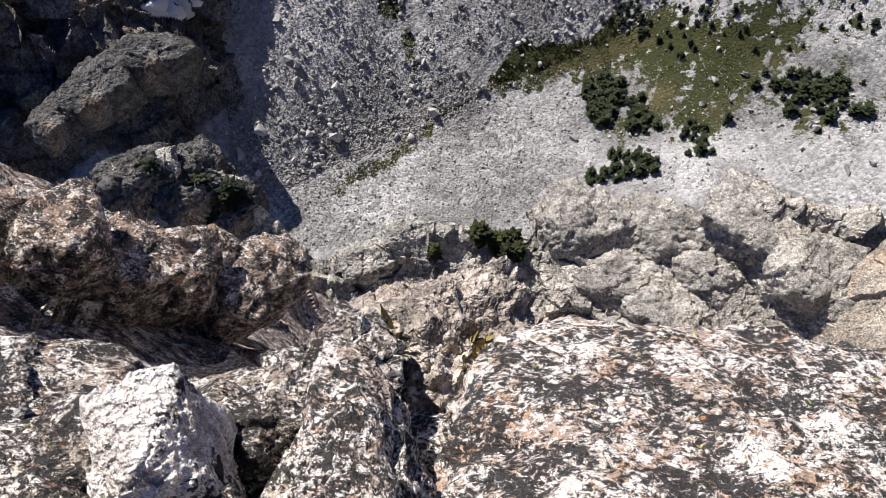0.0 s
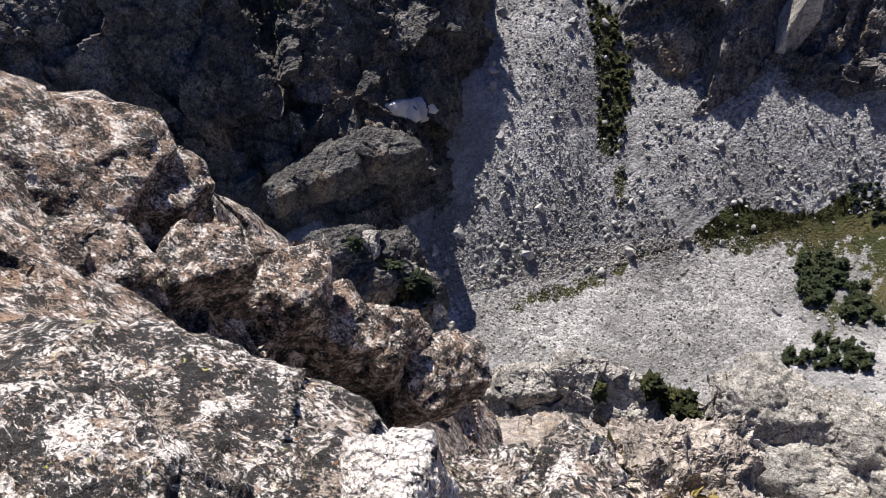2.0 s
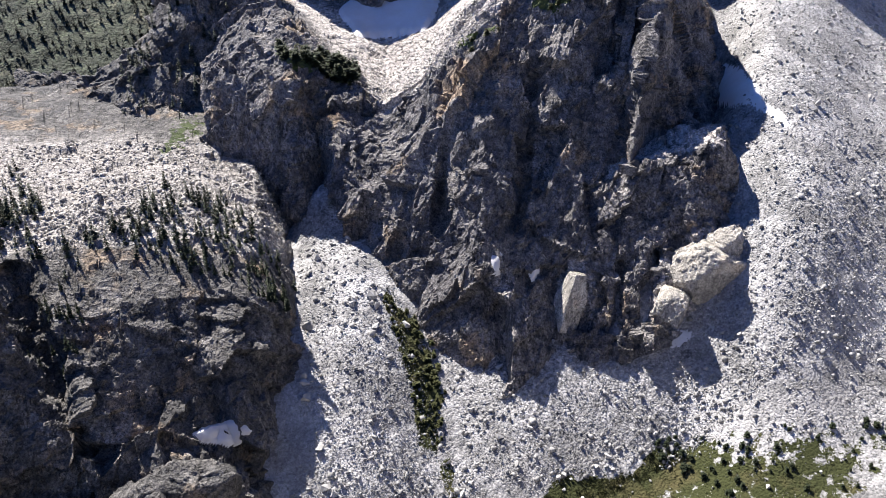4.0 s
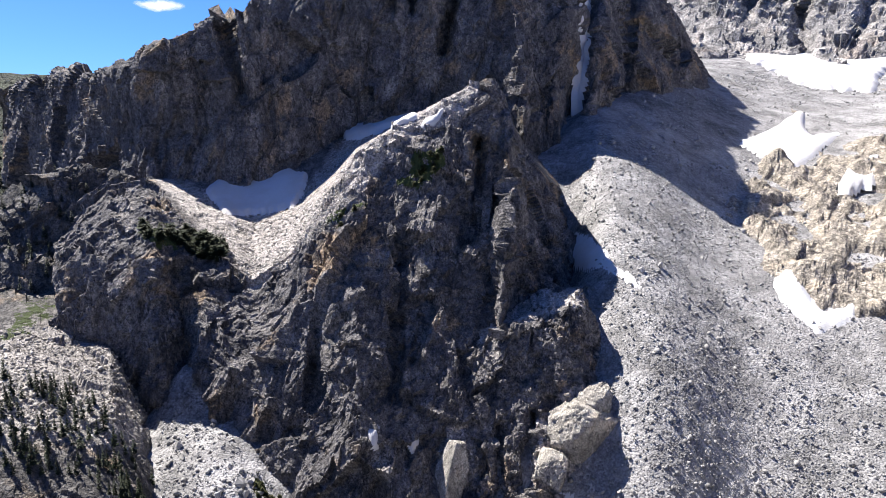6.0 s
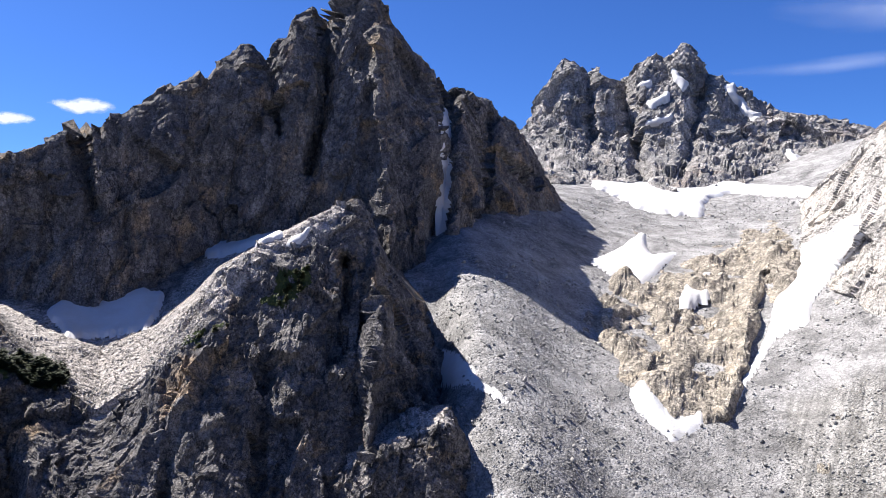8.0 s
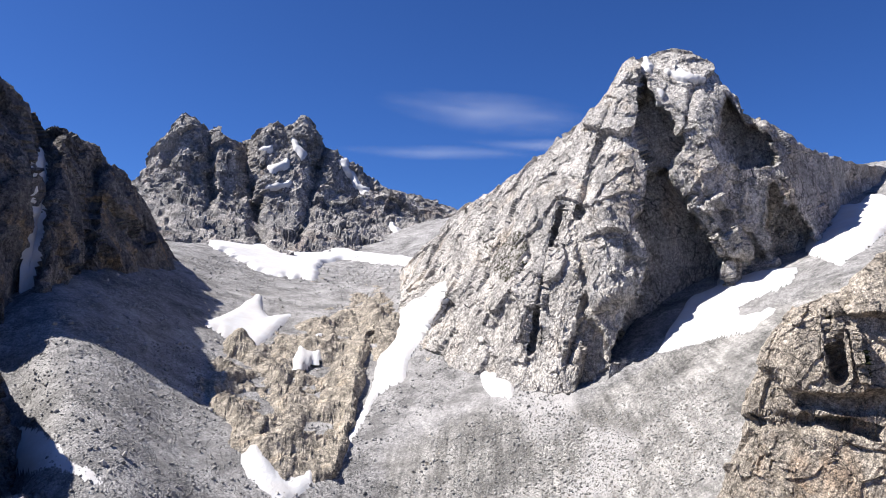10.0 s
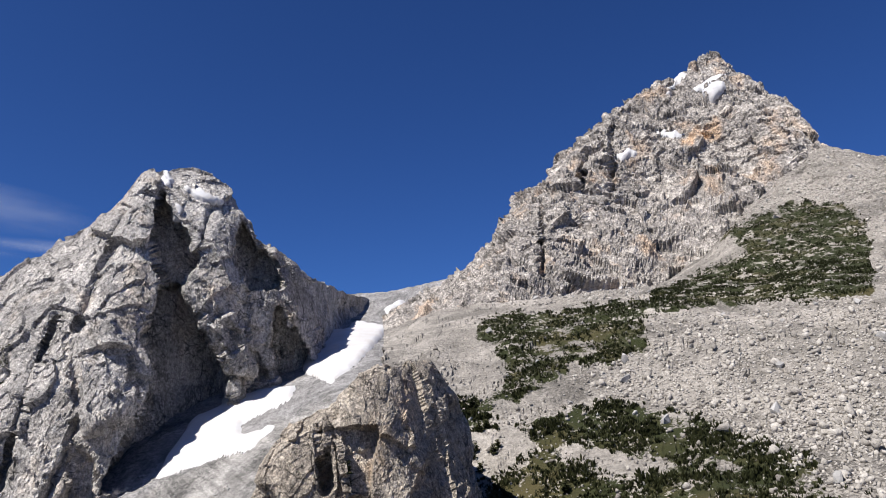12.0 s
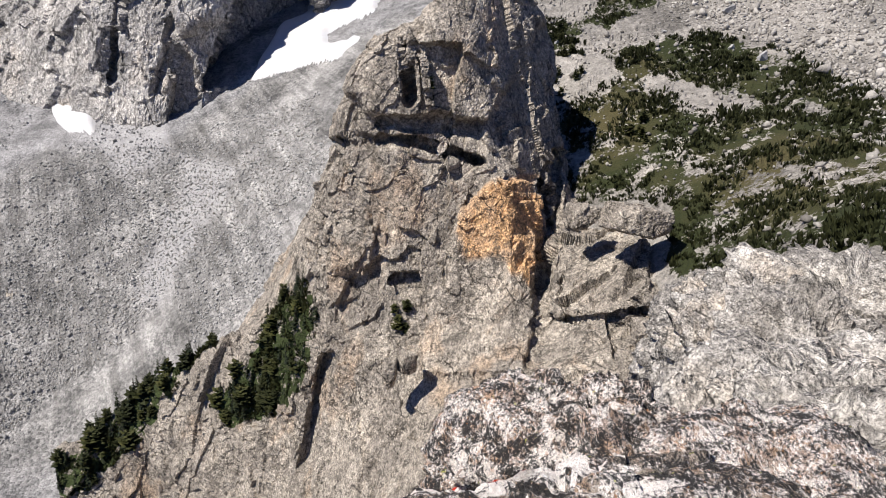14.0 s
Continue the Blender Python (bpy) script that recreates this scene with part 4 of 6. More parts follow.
grey_peak = massif("grey_peak", [
    line([(45, 740, -4), (49, 650, -7), (52, 600, -9.5), (54.7, 560, -12), (58, 550, -11), (61.9, 556, -8), (65, 585, -5), (68, 640, -2.4), (70, 655, -0.4), (72.4, 705, 1.6), (76.4, 700, 2.4), (78.3, 940, 7), (81, 1120, 8)]),
    line([(45, 860, -1), (49, 720, 0), (52, 660, 0), (55, 610, 1), (58, 590, 2), (61.5, 590, 3), (63.5, 605, 4), (66, 630, 6), (69, 650, 6), (72, 690, 6), (74.5, 690, 7), (76, 740, 8), (78.3, 960, 8.6), (81, 1140, 8.8)]),
    line([(45, 1100, 2), (49.4, 980, 6.6), (51.5, 880, 8.2), (54.2, 800, 9.9), (57, 760, 12.0), (59.3, 740, 13.9), (61.2, 730, 16.0), (63, 730, 18.3), (64.5, 735, 18.9), (66.4, 740, 19.2), (68, 735, 18.6),
          (69.7, 728, 17.2), (71, 722, 15.2), (72, 720, 13.4), (73.2, 720, 13.4), (74.5, 745, 12.0), (76.5, 850, 10.7), (81, 1160, 9.0)]),
    line([(45, 1700, -2), (66, 1300, 5), (81, 1600, 2)]),
], sweep(45, 81, 0.075), [70, 230, 10], PEAK_ROCK, "pale grey rock peak with dark gullies and snow patches", "mountain", 3, 60, 0.7, 71,
    [(5.5, 46, 0.8), (2.4, 17, 0.9), (0.9, 6, 0.9)], (-20, 34, 10), crest=0.35,
    carves=[([(57.9, 7.5), (56.9, 3.5), (56.2, 0), (55.4, -4)], 0.28, 16), ([(59, 6), (60, 0), (58.5, -5)], 0.5, 12), ([(62.0, 15.5), (60.6, 11), (59.4, 7)], 0.5, 12),
            ([(69.0, 8), (71.5, 5.5), (72.5, 3.5)], 0.5, 14), ([(68.0, 16), (67.6, 13.6)], 0.4, 12)],
    presses=[([(64.1, 17.4), (65.2, 15.4), (66.6, 13.8), (67.3, 12.2), (66.6, 10.2), (65.0, 10.0), (64.0, 12.9)], 48),
             ([(64.6, 10.0), (66.1, 10.2), (67.0, 8.6), (70.2, 3.3), (70.2, 0.6), (67.6, -1.4), (65.6, -3.4), (61.6, -4.2), (63.3, -1.4), (64.8, 2.9), (63.8, 6.3)], 72),
             ([(70.4, 15.4), (71.8, 13.6), (73.4, 12.4), (73.6, 10.3), (71.2, 10.2), (69.6, 12.3)], 46),
             ([(73.6, 8.8), (76.0, 5.2), (76.8, 3.2), (74.2, 2.0), (73.2, 5.1)], 44),
             ([(59.8, -1.0), (61.2, -2.6), (61.6, -7), (59.4, -7), (59.6, -3.6)], 14),
             ([(68.6, 7.4), (70.0, 8.2), (71.4, 6.4), (72.4, 3.4), (70.8, 3.6)], -16),
             ([(58.8, 6.0), (61.4, 7.4), (63.2, 5.0), (63.0, 0.6), (60.6, -0.6), (59.0, 2.0)], -14)])

# the brown rib: broken rock that rises out of the scree in places and sinks back into it
m = loft(ground_lines, 0, 0, sweep(27, 49, 0.085), [1, 1, 170, 60, 1, 1, 1], smooth=3.0)[42:205]
m = head_rise(m)
rib_cover = blur(region(m, [BROWN_RIB], 1.5).astype(float), 30)
rib_lift = fbm(m.reshape(-1, 3) / 55, 4, 0.55, 75).reshape(m.shape[:2])
m[..., 2] += rib_cover * (10 + 17 * rib_lift) - 4
m = carve(m, [(41.8, -4), (41.2, -9), (40.0, -13)], 1.0, -16)
m = carve(m, [(42.8, -3), (42.4, -8), (41.0, -14)], 0.6, 18)
rib_zone = zone_of(m)
moraine_rib = roughen(m, 5, 42, 0.8, 75, [(2.2, 24, 0.8), (1.1, 9, 0.9), (0.6, 4, 1)], (15, 30, 0), jointed=False)
tagged(grid_mesh("brown_rock_rib", moraine_rib, RIB_BROWN, False, rib_zone), "brown broken rock rib between snow gullies", "rock outcrop")

talus_hill = massif("talus_hillside", [
    line([(82, 118, -9), (88, 108, -13), (95, 88, -18.5), (104, 66, -22.5), (113, 42, -24), (145, 42, -22)]),
    line([(82, 150, 2), (88, 150, 0), (95, 140, -1), (104, 130, -2), (113, 120, -2.5), (145, 115, -2)]),
    line([(82, 300, 6.5), (86, 290, 8), (90, 270, 8.5), (97, 260, 9), (105, 260, 9.5), (116, 250, 9.5), (145, 250, 9)]),
    line([(82, 420, 6.6), (88, 400, 7.9), (92, 390, 8.1), (97, 380, 8.5), (104, 385, 9.2), (108, 388, 11.9), (111, 390, 14.4), (118, 370, 14.6), (145, 350, 13)]),
    line([(82, 560, 5), (88, 520, 6), (97, 470, 7), (104, 480, 8.5), (108.5, 480, 12), (111, 480, 15), (114, 475, 17.4), (116.7, 470, 18.2), (120, 450, 16.7), (123.6, 440, 16), (128, 440, 16.1), (145, 430, 15)]),
    line([(82, 800, 2), (110, 800, 8), (145, 700, 6)]),
], sweep(82, 135, 0.1), [50, 90, 70, 110, 8], TALUS, "sunlit talus hillside rising to a rocky summit", "mountain", 1.8, 50, 0.8, 81,
    [(0.9, 16, 0.8), (0.5, 5.5, 0.9)], (10, 10, 0), grow=TALUS_HILL_GROWTH, jointed=False, octaves=4,
    fade=np.concatenate([np.linspace(0.15, 1, 90), np.ones(239)])[:, None])

summit_rock = massif("summit_tower", [
    line([(82, 280, 1), (88, 280, 4), (91, 290, 5), (95, 310, 5.5), (99, 330, 6), (104, 350, 6.5), (108, 375, 10), (111, 395, 13.4), (118, 430, 15)]),
    line([(82, 360, 5), (86, 345, 7.4), (89, 340, 9.4), (92, 350, 12), (95, 365, 13.4), (99, 400, 15.5), (104, 430, 17.6), (110, 450, 19.4), (114, 440, 18.4), (118, 445, 16)]),
    line([(82, 520, 7.4), (85.3, 540, 9.2), (88, 520, 10.8), (90.8, 500, 12.7), (92, 495, 14.6), (93.1, 480, 16.9), (95, 480, 17.8), (97.3, 470, 19.9), (100.7, 480, 22.6), (104, 500, 23.9), (107, 515, 25.0),
          (108.2, 520, 26), (110, 520, 26), (111, 515, 24.9), (114.5, 500, 21.9), (116.7, 470, 18.1), (118, 460, 16.5)]),
    line([(82, 800, 2), (110, 800, 10), (118, 760, 8)]),
], sweep(82, 118, 0.085), [70, 110, 8], SUMMIT_ROCK, "banded grey and tan rock summit above the talus", "mountain", 4, 60, 0.8, 85,
    [(5, 26, 1.4), (2.4, 9, 1.5), (1.0, 3.6, 1.4)], (12, -18, 20), rust=[[(84, 6), (88, 8), (92, 4.5), (91, 1), (87, 1), (86, 4)], [(107, 21), (110, 21.5), (110, 20.3), (107, 20)]],
    carves=[([(98.4, 16.5), (98.9, 20)], 0.5, 14), ([(95.5, 17), (95, 11)], 0.5, 8), ([(101.5, 22), (101, 17)], 0.4, 10)])

near_cliff = massif("near_cliff", [
    line([(44, 95, -56), (55, 85, -56), (66, 70, -54), (77, 52, -52), (90, 34, -52), (112, 16, -55)]),
    line([(44, 112, -44), (55, 104, -42), (66, 92, -36), (70, 88, -31), (77, 82, -27), (84, 84, -22), (90, 78, -24), (97, 66, -26), (104, 48, -26), (112, 28, -26)]),
    line([(44, 118, -37), (55, 112, -34), (66, 98, -28), (69.4, 94, -20), (72, 92, -15), (77, 90, -12), (84, 92, -9), (88, 98, -11), (92, 98, -14.4), (97, 88, -16), (100, 76, -20), (104, 64, -21.5), (112, 38, -23)]),
    line([(44, 125, -31), (51.2, 122, -29.2), (59.3, 113, -25.1), (66.2, 104, -22.2), (69.4, 100, -15.1), (71, 98, -9.8), (72, 97, -5.8), (73.2, 97, -2.9), (75, 96, -0.2), (77.7, 96, 0.8), (80, 98, 3.4), (82.1, 100, 4.2),
          (85.7, 108, 4.5), (87.6, 112, 1.6), (89, 110, -4), (91, 108, -11), (93, 104, -12.6), (96.6, 96, -12.4), (98, 88, -16.8), (100, 82, -18.2), (103, 76, -18.8), (108, 62, -21)]),
    line([(44, 150, -34), (60, 140, -28), (72, 130, -10), (80, 130, 0), (86, 135, 0), (91, 125, -12), (97, 110, -14.5), (100, 100, -19), (108, 80, -22)]),
], sweep(49, 107, 0.075), [110, 100, 130, 14], CLIFF_ROCK, "near rock cliff with an orange-stained pillar", "cliff", 0.6, 13, 0.6, 91,
    [(1.0, 8, 0.5), (0.45, 3.4, 0.9), (0.12, 1.3, 1.5)], (14, 8, 20), grow=NEAR_CLIFF_GROWTH, rust=[ORANGE_PILLAR],
    crest=0.3, carves=[([(89.6, -9), (89.8, -14), (89.4, -20)], 0.7, 5), ([(85.5, -10.5), (86.5, -16), (87, -22)], 2.6, -3.5), ([(77.2, -1), (77.6, -5)], 0.6, 4),
            ([(75.5, -8.2), (79.8, -8.5)], 0.6, 3), ([(81, -9), (83.5, -9.8)], 0.6, 3.5), ([(71, -26), (69, -34)], 1.0, 4), ([(76.5, -19.5), (79, -19.3)], 0.4, 2.2),
            ([(96, -22), (101.5, -22)], 0.6, 2.0), ([(97.5, -20), (97.3, -25)], 0.4, 2), ([(101.8, -19), (101.6, -24.5)], 0.4, 2)],
    presses=[([(78.4, 1.9), (83.3, 4.3), (87.8, 4.8), (88.3, 2.6), (85.8, -1.0), (85.6, -3.3), (83.9, -6.5), (79.3, -6.1), (78.4, -2.0)], -1.6),
             ([(72.3, -3.9), (74.1, -1.7), (77.5, 0.2), (78.9, -2.0), (79.3, -6.5), (74.9, -6.5)], -1.4),
             ([(74.9, -6.4), (83.4, -6.6), (83.5, -7.8), (79.3, -7.6), (74.8, -7.3)], 0.9),
             ([(79.8, -11.1), (83.0, -9.0), (84.1, -9.7), (81.6, -11.4)], 0.9),
             ([(82.1, -13.8), (84.8, -11.0), (88.6, -11.0), (88.7, -17.3), (81.6, -16.9)], -2.0),
             ([(81.2, -19.6), (81.6, -16.9), (88.7, -17.3), (88.8, -20.8), (88.5, -26.4), (79.3, -27.1), (80.2, -20.0)], -1.6),
             ([(88.5, -10.5), (89.4, -11.9), (89.4, -15.5), (89.3, -19.9), (88.7, -20.0), (88.6, -15.5)], 3.2),
             ([(76.7, -19.4), (79.3, -19.1), (79.5, -20.3), (77.1, -20.6)], 0.9),
             ([(83.5, 2.9), (86.1, 2.6), (85.8, -1.5), (83.8, -3.3)], 0.4),
             ([(102.7, -19.1), (106.5, -17.4), (108.1, -20.9), (103.9, -23.2)], -1.5),
             ([(94.8, -21.4), (98.2, -19.9), (101.9, -20.0), (102.3, -23.3), (100.8, -24.7), (96.1, -24.3)], 1.8),
             ([(71.2, -15.2), (75.2, -15.0), (74.7, -18.5), (71.6, -18.7)], -1.2),
             ([(71.2, -7.8), (75.7, -7.9), (76.2, -9.0), (71.8, -8.7)], 1.0),
             ([(89.6, -15.5), (97.5, -14.7), (98.2, -19.5), (95.0, -21.0), (89.8, -21.7)], -2.0)])

lower_buttress = massif("lower_buttress", [
    line([(-50, 22, -76), (62, 22, -76)]),
    line([(-50, 70, -62), (-25, 66, -64), (0, 60, -66), (20, 62, -65), (40, 74, -60), (66, 84, -56)]),
    line([(-50, 98, -48), (-40, 98, -48.5), (-30, 95, -51), (-25, 90, -54), (-20, 76, -60), (-5, 76, -60), (10, 78, -59.5), (20, 84, -57), (30, 88, -56), (38, 94, -53), (46, 104, -49), (66, 112, -45)]),
    line([(-50, 106, -44), (-38.7, 105, -45.5), (-34, 104, -45.8), (-29.7, 102, -46.9), (-24.8, 97, -49.8), (-23.5, 92, -54), (-22.2, 84, -56.9), (-16, 80, -58.3), (-6.9, 84, -56.6), (-1.9, 86, -56), (3.8, 86, -56.3),
          (9.4, 87, -56.2), (12.5, 88, -57), (13.6, 90, -54.6), (21.8, 98, -51.9), (30, 100, -51.2), (35, 102, -50.3), (38.3, 106, -47.2), (45, 112, -45.6), (50, 116, -43), (66, 122, -40)]),
    line([(-50, 124, -54), (-25, 118, -60), (0, 108, -64), (30, 126, -58), (66, 150, -48)]),
], sweep(-50, 66, 0.12), [16, 80, 80, 16], GREY_ROCK, "grey rock buttress with small trees above the valley floor", "cliff", 1.6, 24, 0.8, 99,
    [(2.4, 13, 0.9), (1.2, 5.0, 0.9), (0.5, 1.9, 1)], (12, 20, 0), carves=[([(18, -54), (24, -56.5), (30, -58)], 0.9, 4), ([(36, -52), (35, -58)], 0.9, 6), ([(26, -53), (32, -53.5)], 0.5, 3), ([(13, -55), (14.5, -60)], 0.6, 4)])

# ---------------------------------------------------------------- ribs below the lookout
rock_rib = massif("rock_rib", [
    line([(-34, 1.6, -77), (34, 1.6, -77)]),
    line([(-34, 3.2, -71), (0, 3.2, -71), (34, 3.4, -69)]),
    line([(-34, 6, -66.5), (-17, 6.2, -66), (-9, 6.5, -66.2), (8, 6.8, -65.5), (34, 8, -63)]),
    line([(-34, 14, -64.5), (-22.5, 18, -62), (-9, 20, -61), (2, 22, -60.5), (10, 23, -60.8), (15, 22, -61.5), (19.4, 20, -63), (34, 20, -66)]),
    line([(-34, 28, -70), (34, 30, -70)]),
], sweep(-34, 34, 0.14), [30, 70, 70, 14], RIB_ROCK, "brown granite rib falling away below the ledge", "rock", 0.35, 4.5, 0.8, 101,
    [(0.55, 3.2, 0.8), (0.25, 1.1, 0.9), (0.1, 0.4, 1)], (25, 15, 0))

side_ridge = massif("side_ridge", [
    line([(-110, 1.9, -40), (-75, 2.2, -46), (-57, 2.6, -52), (-45, 3.0, -58), (-31, 3.4, -64), (-15, 4, -68)]),
    line([(-110, 3.2, -16), (-75, 3.4, -32), (-62, 3.5, -40), (-52, 3.7, -48), (-45, 4.2, -52), (-35, 5, -57), (-25, 6.4, -61), (-15, 7.2, -65.5)]),
    line([(-110, 5.6, -2), (-70, 5.8, -17), (-60, 5.9, -23.5), (-55.5, 6.0, -27.7), (-52.2, 6.0, -29.2), (-50, 6.0, -33.1), (-49.1, 6.0, -35.9), (-47, 6.1, -39.6), (-43.9, 6.3, -41.3), (-41.7, 6.4, -44.2), (-39.3, 6.6, -47.5),
          (-34.9, 7.0, -50.8), (-31.6, 7.5, -54), (-25.9, 8.4, -56), (-22.1, 9, -58.5), (-17, 9.8, -61.5), (-15.8, 9, -64.7)]),
    line([(-110, 8, -12), (-55, 8.5, -42), (-15, 13, -72)]),
], np.concatenate([np.arange(-110, -66, 0.4), np.arange(-66, -15.8, 0.12)]), [70, 140, 20], SIDE_ROCK, "brown broken rock ridge beside the ledge", "rock", 0.09, 1.3, 0.8, 111,
    [(0.12, 0.8, 0.8)], (30, 25, 0), jointed=False,
    carves=[([(-51.2, -46), (-52.4, -50), (-54, -52)], 1.6, 0.5), ([(-57.5, -34), (-55.5, -41), (-57, -48)], 1.2, 0.5), ([(-43, -46), (-41, -53), (-38, -58)], 1.2, 0.4)])


# ---------------------------------------------------------------- snow
def snow_patch(v, outline, label):
    """A sheet of old snow lying on a slope inside an outline of the plan, thick in the middle and feathered at its rim."""
    a, e = bearing_rise(v)
    a0, a1 = min(q[0] for q in outline) - 1, max(q[0] for q in outline) + 1
    e0, e1 = min(q[1] for q in outline) - 1, max(q[1] for q in outline) + 1
    near = (a > a0) & (a < a1) & (e > e0) & (e < e1)
    rows = np.where(near.any(1))[0]
    cols = np.where(near.any(0))[0]
    if len(rows) < 3 or len(cols) < 3:
        return
    s = (slice(max(rows[0] - 4, 0), rows[-1] + 5), slice(max(cols[0] - 4, 0), cols[-1] + 5))
    w, a, e = v[s], a[s], e[s]
    p = np.stack([a, e, a * 0], -1).reshape(-1, 3)
    wob = 0.2 * fbm(p * 1.8, 5, 0.7, 5).reshape(a.shape), 0.2 * fbm(p * 1.8 + 40, 5, 0.7, 6).reshape(a.shape)
    m = inside(a + wob[0], e + wob[1], outline).astype(float)
    soft = blur(m, 3)
    far = np.hypot(w[..., 0], w[..., 1])
    n = normals(blur(w, 6))
    smooth = blur(w, 24)
    top = smooth * 0.92 + w * 0.08 + n * ((soft - 0.42) * 0.010 * far)[..., None]
    keep = soft > 0.22
    face = keep[:-1, :-1] & keep[1:, :-1] & keep[:-1, 1:] & keep[1:, 1:]
    i = np.arange(m.size).reshape(m.shape)
    quads = np.stack([i[:-1, :-1], i[:-1, 1:], i[1:, 1:], i[1:, :-1]], -1)[face]
    if not len(quads):
        return
    label_of = {}
    for k, q in enumerate(quads.tolist()):
        for corner in q:
            label_of.setdefault(corner, []).append(k)
    left, pieces = set(range(len(quads))), []
    while left:
        front, piece = [left.pop()], []
        while front:
            k = front.pop()
            piece.append(k)
            for corner in quads[k].tolist():
                for other in label_of[corner]:
                    if other in left:
                        left.remove(other)
                        front.append(other)
        pieces.append(piece)
    for piece in pieces:
        if len(piece) < 12:
            continue
        used, back = np.unique(quads[piece], return_inverse=True)
        me = bpy.data.meshes.new("snow_patch")
        me.from_pydata(top.reshape(-1, 3)[used].tolist(), [], back.reshape(-1, 4).tolist())
        me.polygons.foreach_set("use_smooth", np.ones(len(me.polygons), bool))
        me.materials.append(SNOW)
        tagged(new("snow_patch", me), label, "snow", "old snow patches")


snow_patch(lower_wall, [(-11.3, -5.3), (-9.9, -4.1), (-8.2, -2.6), (-5.8, -3.6), (-3.2, -4.1), (-3.7, -5.9), (-4.6, -6.9), (-7.5, -7.4), (-10.0, -7.1)], "snow filling a hanging bowl below the dark wall")
snow_patch(lower_wall, [(-0.6, -1.6), (-0.3, -0.7), (1.7, -0.2), (5.4, 0.6), (5.5, -0.1), (3.0, -0.9), (1.2, -1.6)], "snow strip under the dark wall")
snow_patch(lower_wall, [(5.5, -0.6), (7.7, 0.8), (7.3, -0.3), (5.9, -0.9)], "sunlit snow scrap on the crest")
snow_patch(upper_wall, [(18.1, 10.4), (18.8, 9.5), (18.9, 6.0), (18.9, 2.9), (18.2, -1.3), (17.4, -1.4), (17.7, 2.0), (18.2, 5.6), (17.9, 9.1)], "narrow snow couloir in the wall")
snow_patch(ground, [(17.9, -8.9), (19.9, -9.8), (21.5, -11.5), (24.9, -13.8), (23.7, -14.0), (20.6, -12.2), (18.0, -12.2)], "snow tongue on the scree below the couloir")
snow_patch(ground, [(25.8, 6.8), (28.6, 7.3), (29.6, 6.1), (33.2, 4.7), (34.1, 4.9), (35.0, 5.9), (38.3, 4.8), (40.4, 6.8), (40.9, 6.4), (39.3, 4.1), (41.9, 3.5), (46.5, 3.1), (46.0, 2.6), (43.3, 2.7), (40.6, 3.0), (38.8, 2.7), (38.3, 1.3), (34.2, 1.7), (31.4, 3.2), (28.3, 4.7), (26.7, 4.9), (26.0, 3.8)], "broad old snowfield in the valley head")
snow_patch(ground, [(29.7, -2.3), (32.0, -1.3), (33.9, 0.3), (34.6, -1.7), (36.9, -1.1), (35.2, -2.9), (33.9, -4.3), (31.6, -3.2)], "snow patch in a scree hollow")
snow_patch(moraine_rib, [(37.0, -3.6), (39.0, -3.4), (38.8, -5.6), (36.7, -5.9)], "small snow patch on brown rock")
snow_patch(ground, [(45.0, -1.1), (48.8, 1.4), (48.7, -0.1), (47.2, -2.8), (45.7, -5.1), (45.5, -6.5), (43.5, -7.5), (41.8, -10.6), (40.9, -12.8), (40.1, -13.7), (40.5, -11.9), (42.0, -9.2), (43.0, -7.0), (43.4, -4.7), (44.8, -3.3)], "long snow gully beside the grey peak")
snow_patch(moraine_rib, [(32.6, -12.2), (34.1, -11.2), (35.5, -13.2), (36.6, -14.3), (38.2, -12.7), (39.0, -13.8), (37.3, -15.4), (36.2, -15.7), (34.1, -14.2)], "V-shaped snow patch at the foot of the rib")
snow_patch(grey_peak, [(45.0, -1.1), (48.8, 1.4), (48.7, -0.1), (47.2, -2.8), (45.7, -5.1), (45.5, -6.5), (43.5, -7.5), (41.8, -10.6), (40.9, -12.8), (40.1, -13.7), (40.5, -11.9), (42.0, -9.2), (43.0, -7.0), (43.4, -4.7), (44.8, -3.3)], "long snow gully beside the grey peak")
snow_patch(ground, [(32.6, -12.2), (34.1, -11.2), (35.5, -13.2), (36.6, -14.3), (38.2, -12.7), (39.0, -13.8), (37.3, -15.4), (36.2, -15.7), (34.1, -14.2)], "V-shaped snow patch at the foot of the rib")
snow_patch(ground, [(51.8, -5.0), (54.5, -6.5), (54.2, -7.8), (52.3, -7.7), (51.6, -6.6)], "snow patch at the peak foot")
snow_patch(ground, [(74.3, 8.6), (75.1, 8.6), (76.0, 7.4), (79.1, 6.8), (79.6, 7.6), (82.5, 7.1), (80.4, 4.7), (77.9, 2.7), (75.9, 3.5), (75.3, 5.5)], "high snow below the saddle")
snow_patch(ground, [(70.4, 3.4), (72.5, 2.3), (75.3, 2.7), (74.6, 1.5), (70.9, -0.3), (71.2, -0.9), (74.0, -0.3), (71.8, -2.0), (65.3, -4.0), (66.2, -2.2), (67.8, 0.5), (69.6, 1.0)], "large snow patch at the foot of the peak")
snow_patch(grey_peak, [(64.7, 18.9), (65.2, 18.0), (64.9, 17.5), (64.2, 17.8)], "snow on the summit ledges")
snow_patch(grey_peak, [(65.6, 17.9), (67.6, 17.3), (69.1, 16.9), (68.9, 16.4), (66.9, 16.8)], "snow on the summit ledges")
snow_patch(grey_peak, [(67.3, 8.1), (68.7, 7.2), (67.7, 6.9)], "snow in a rock gully")
snow_patch(grey_peak, [(65.3, 16.3), (65.9, 16.1), (66.0, 14.9), (65.5, 15.0)], "snow in a rock gully")
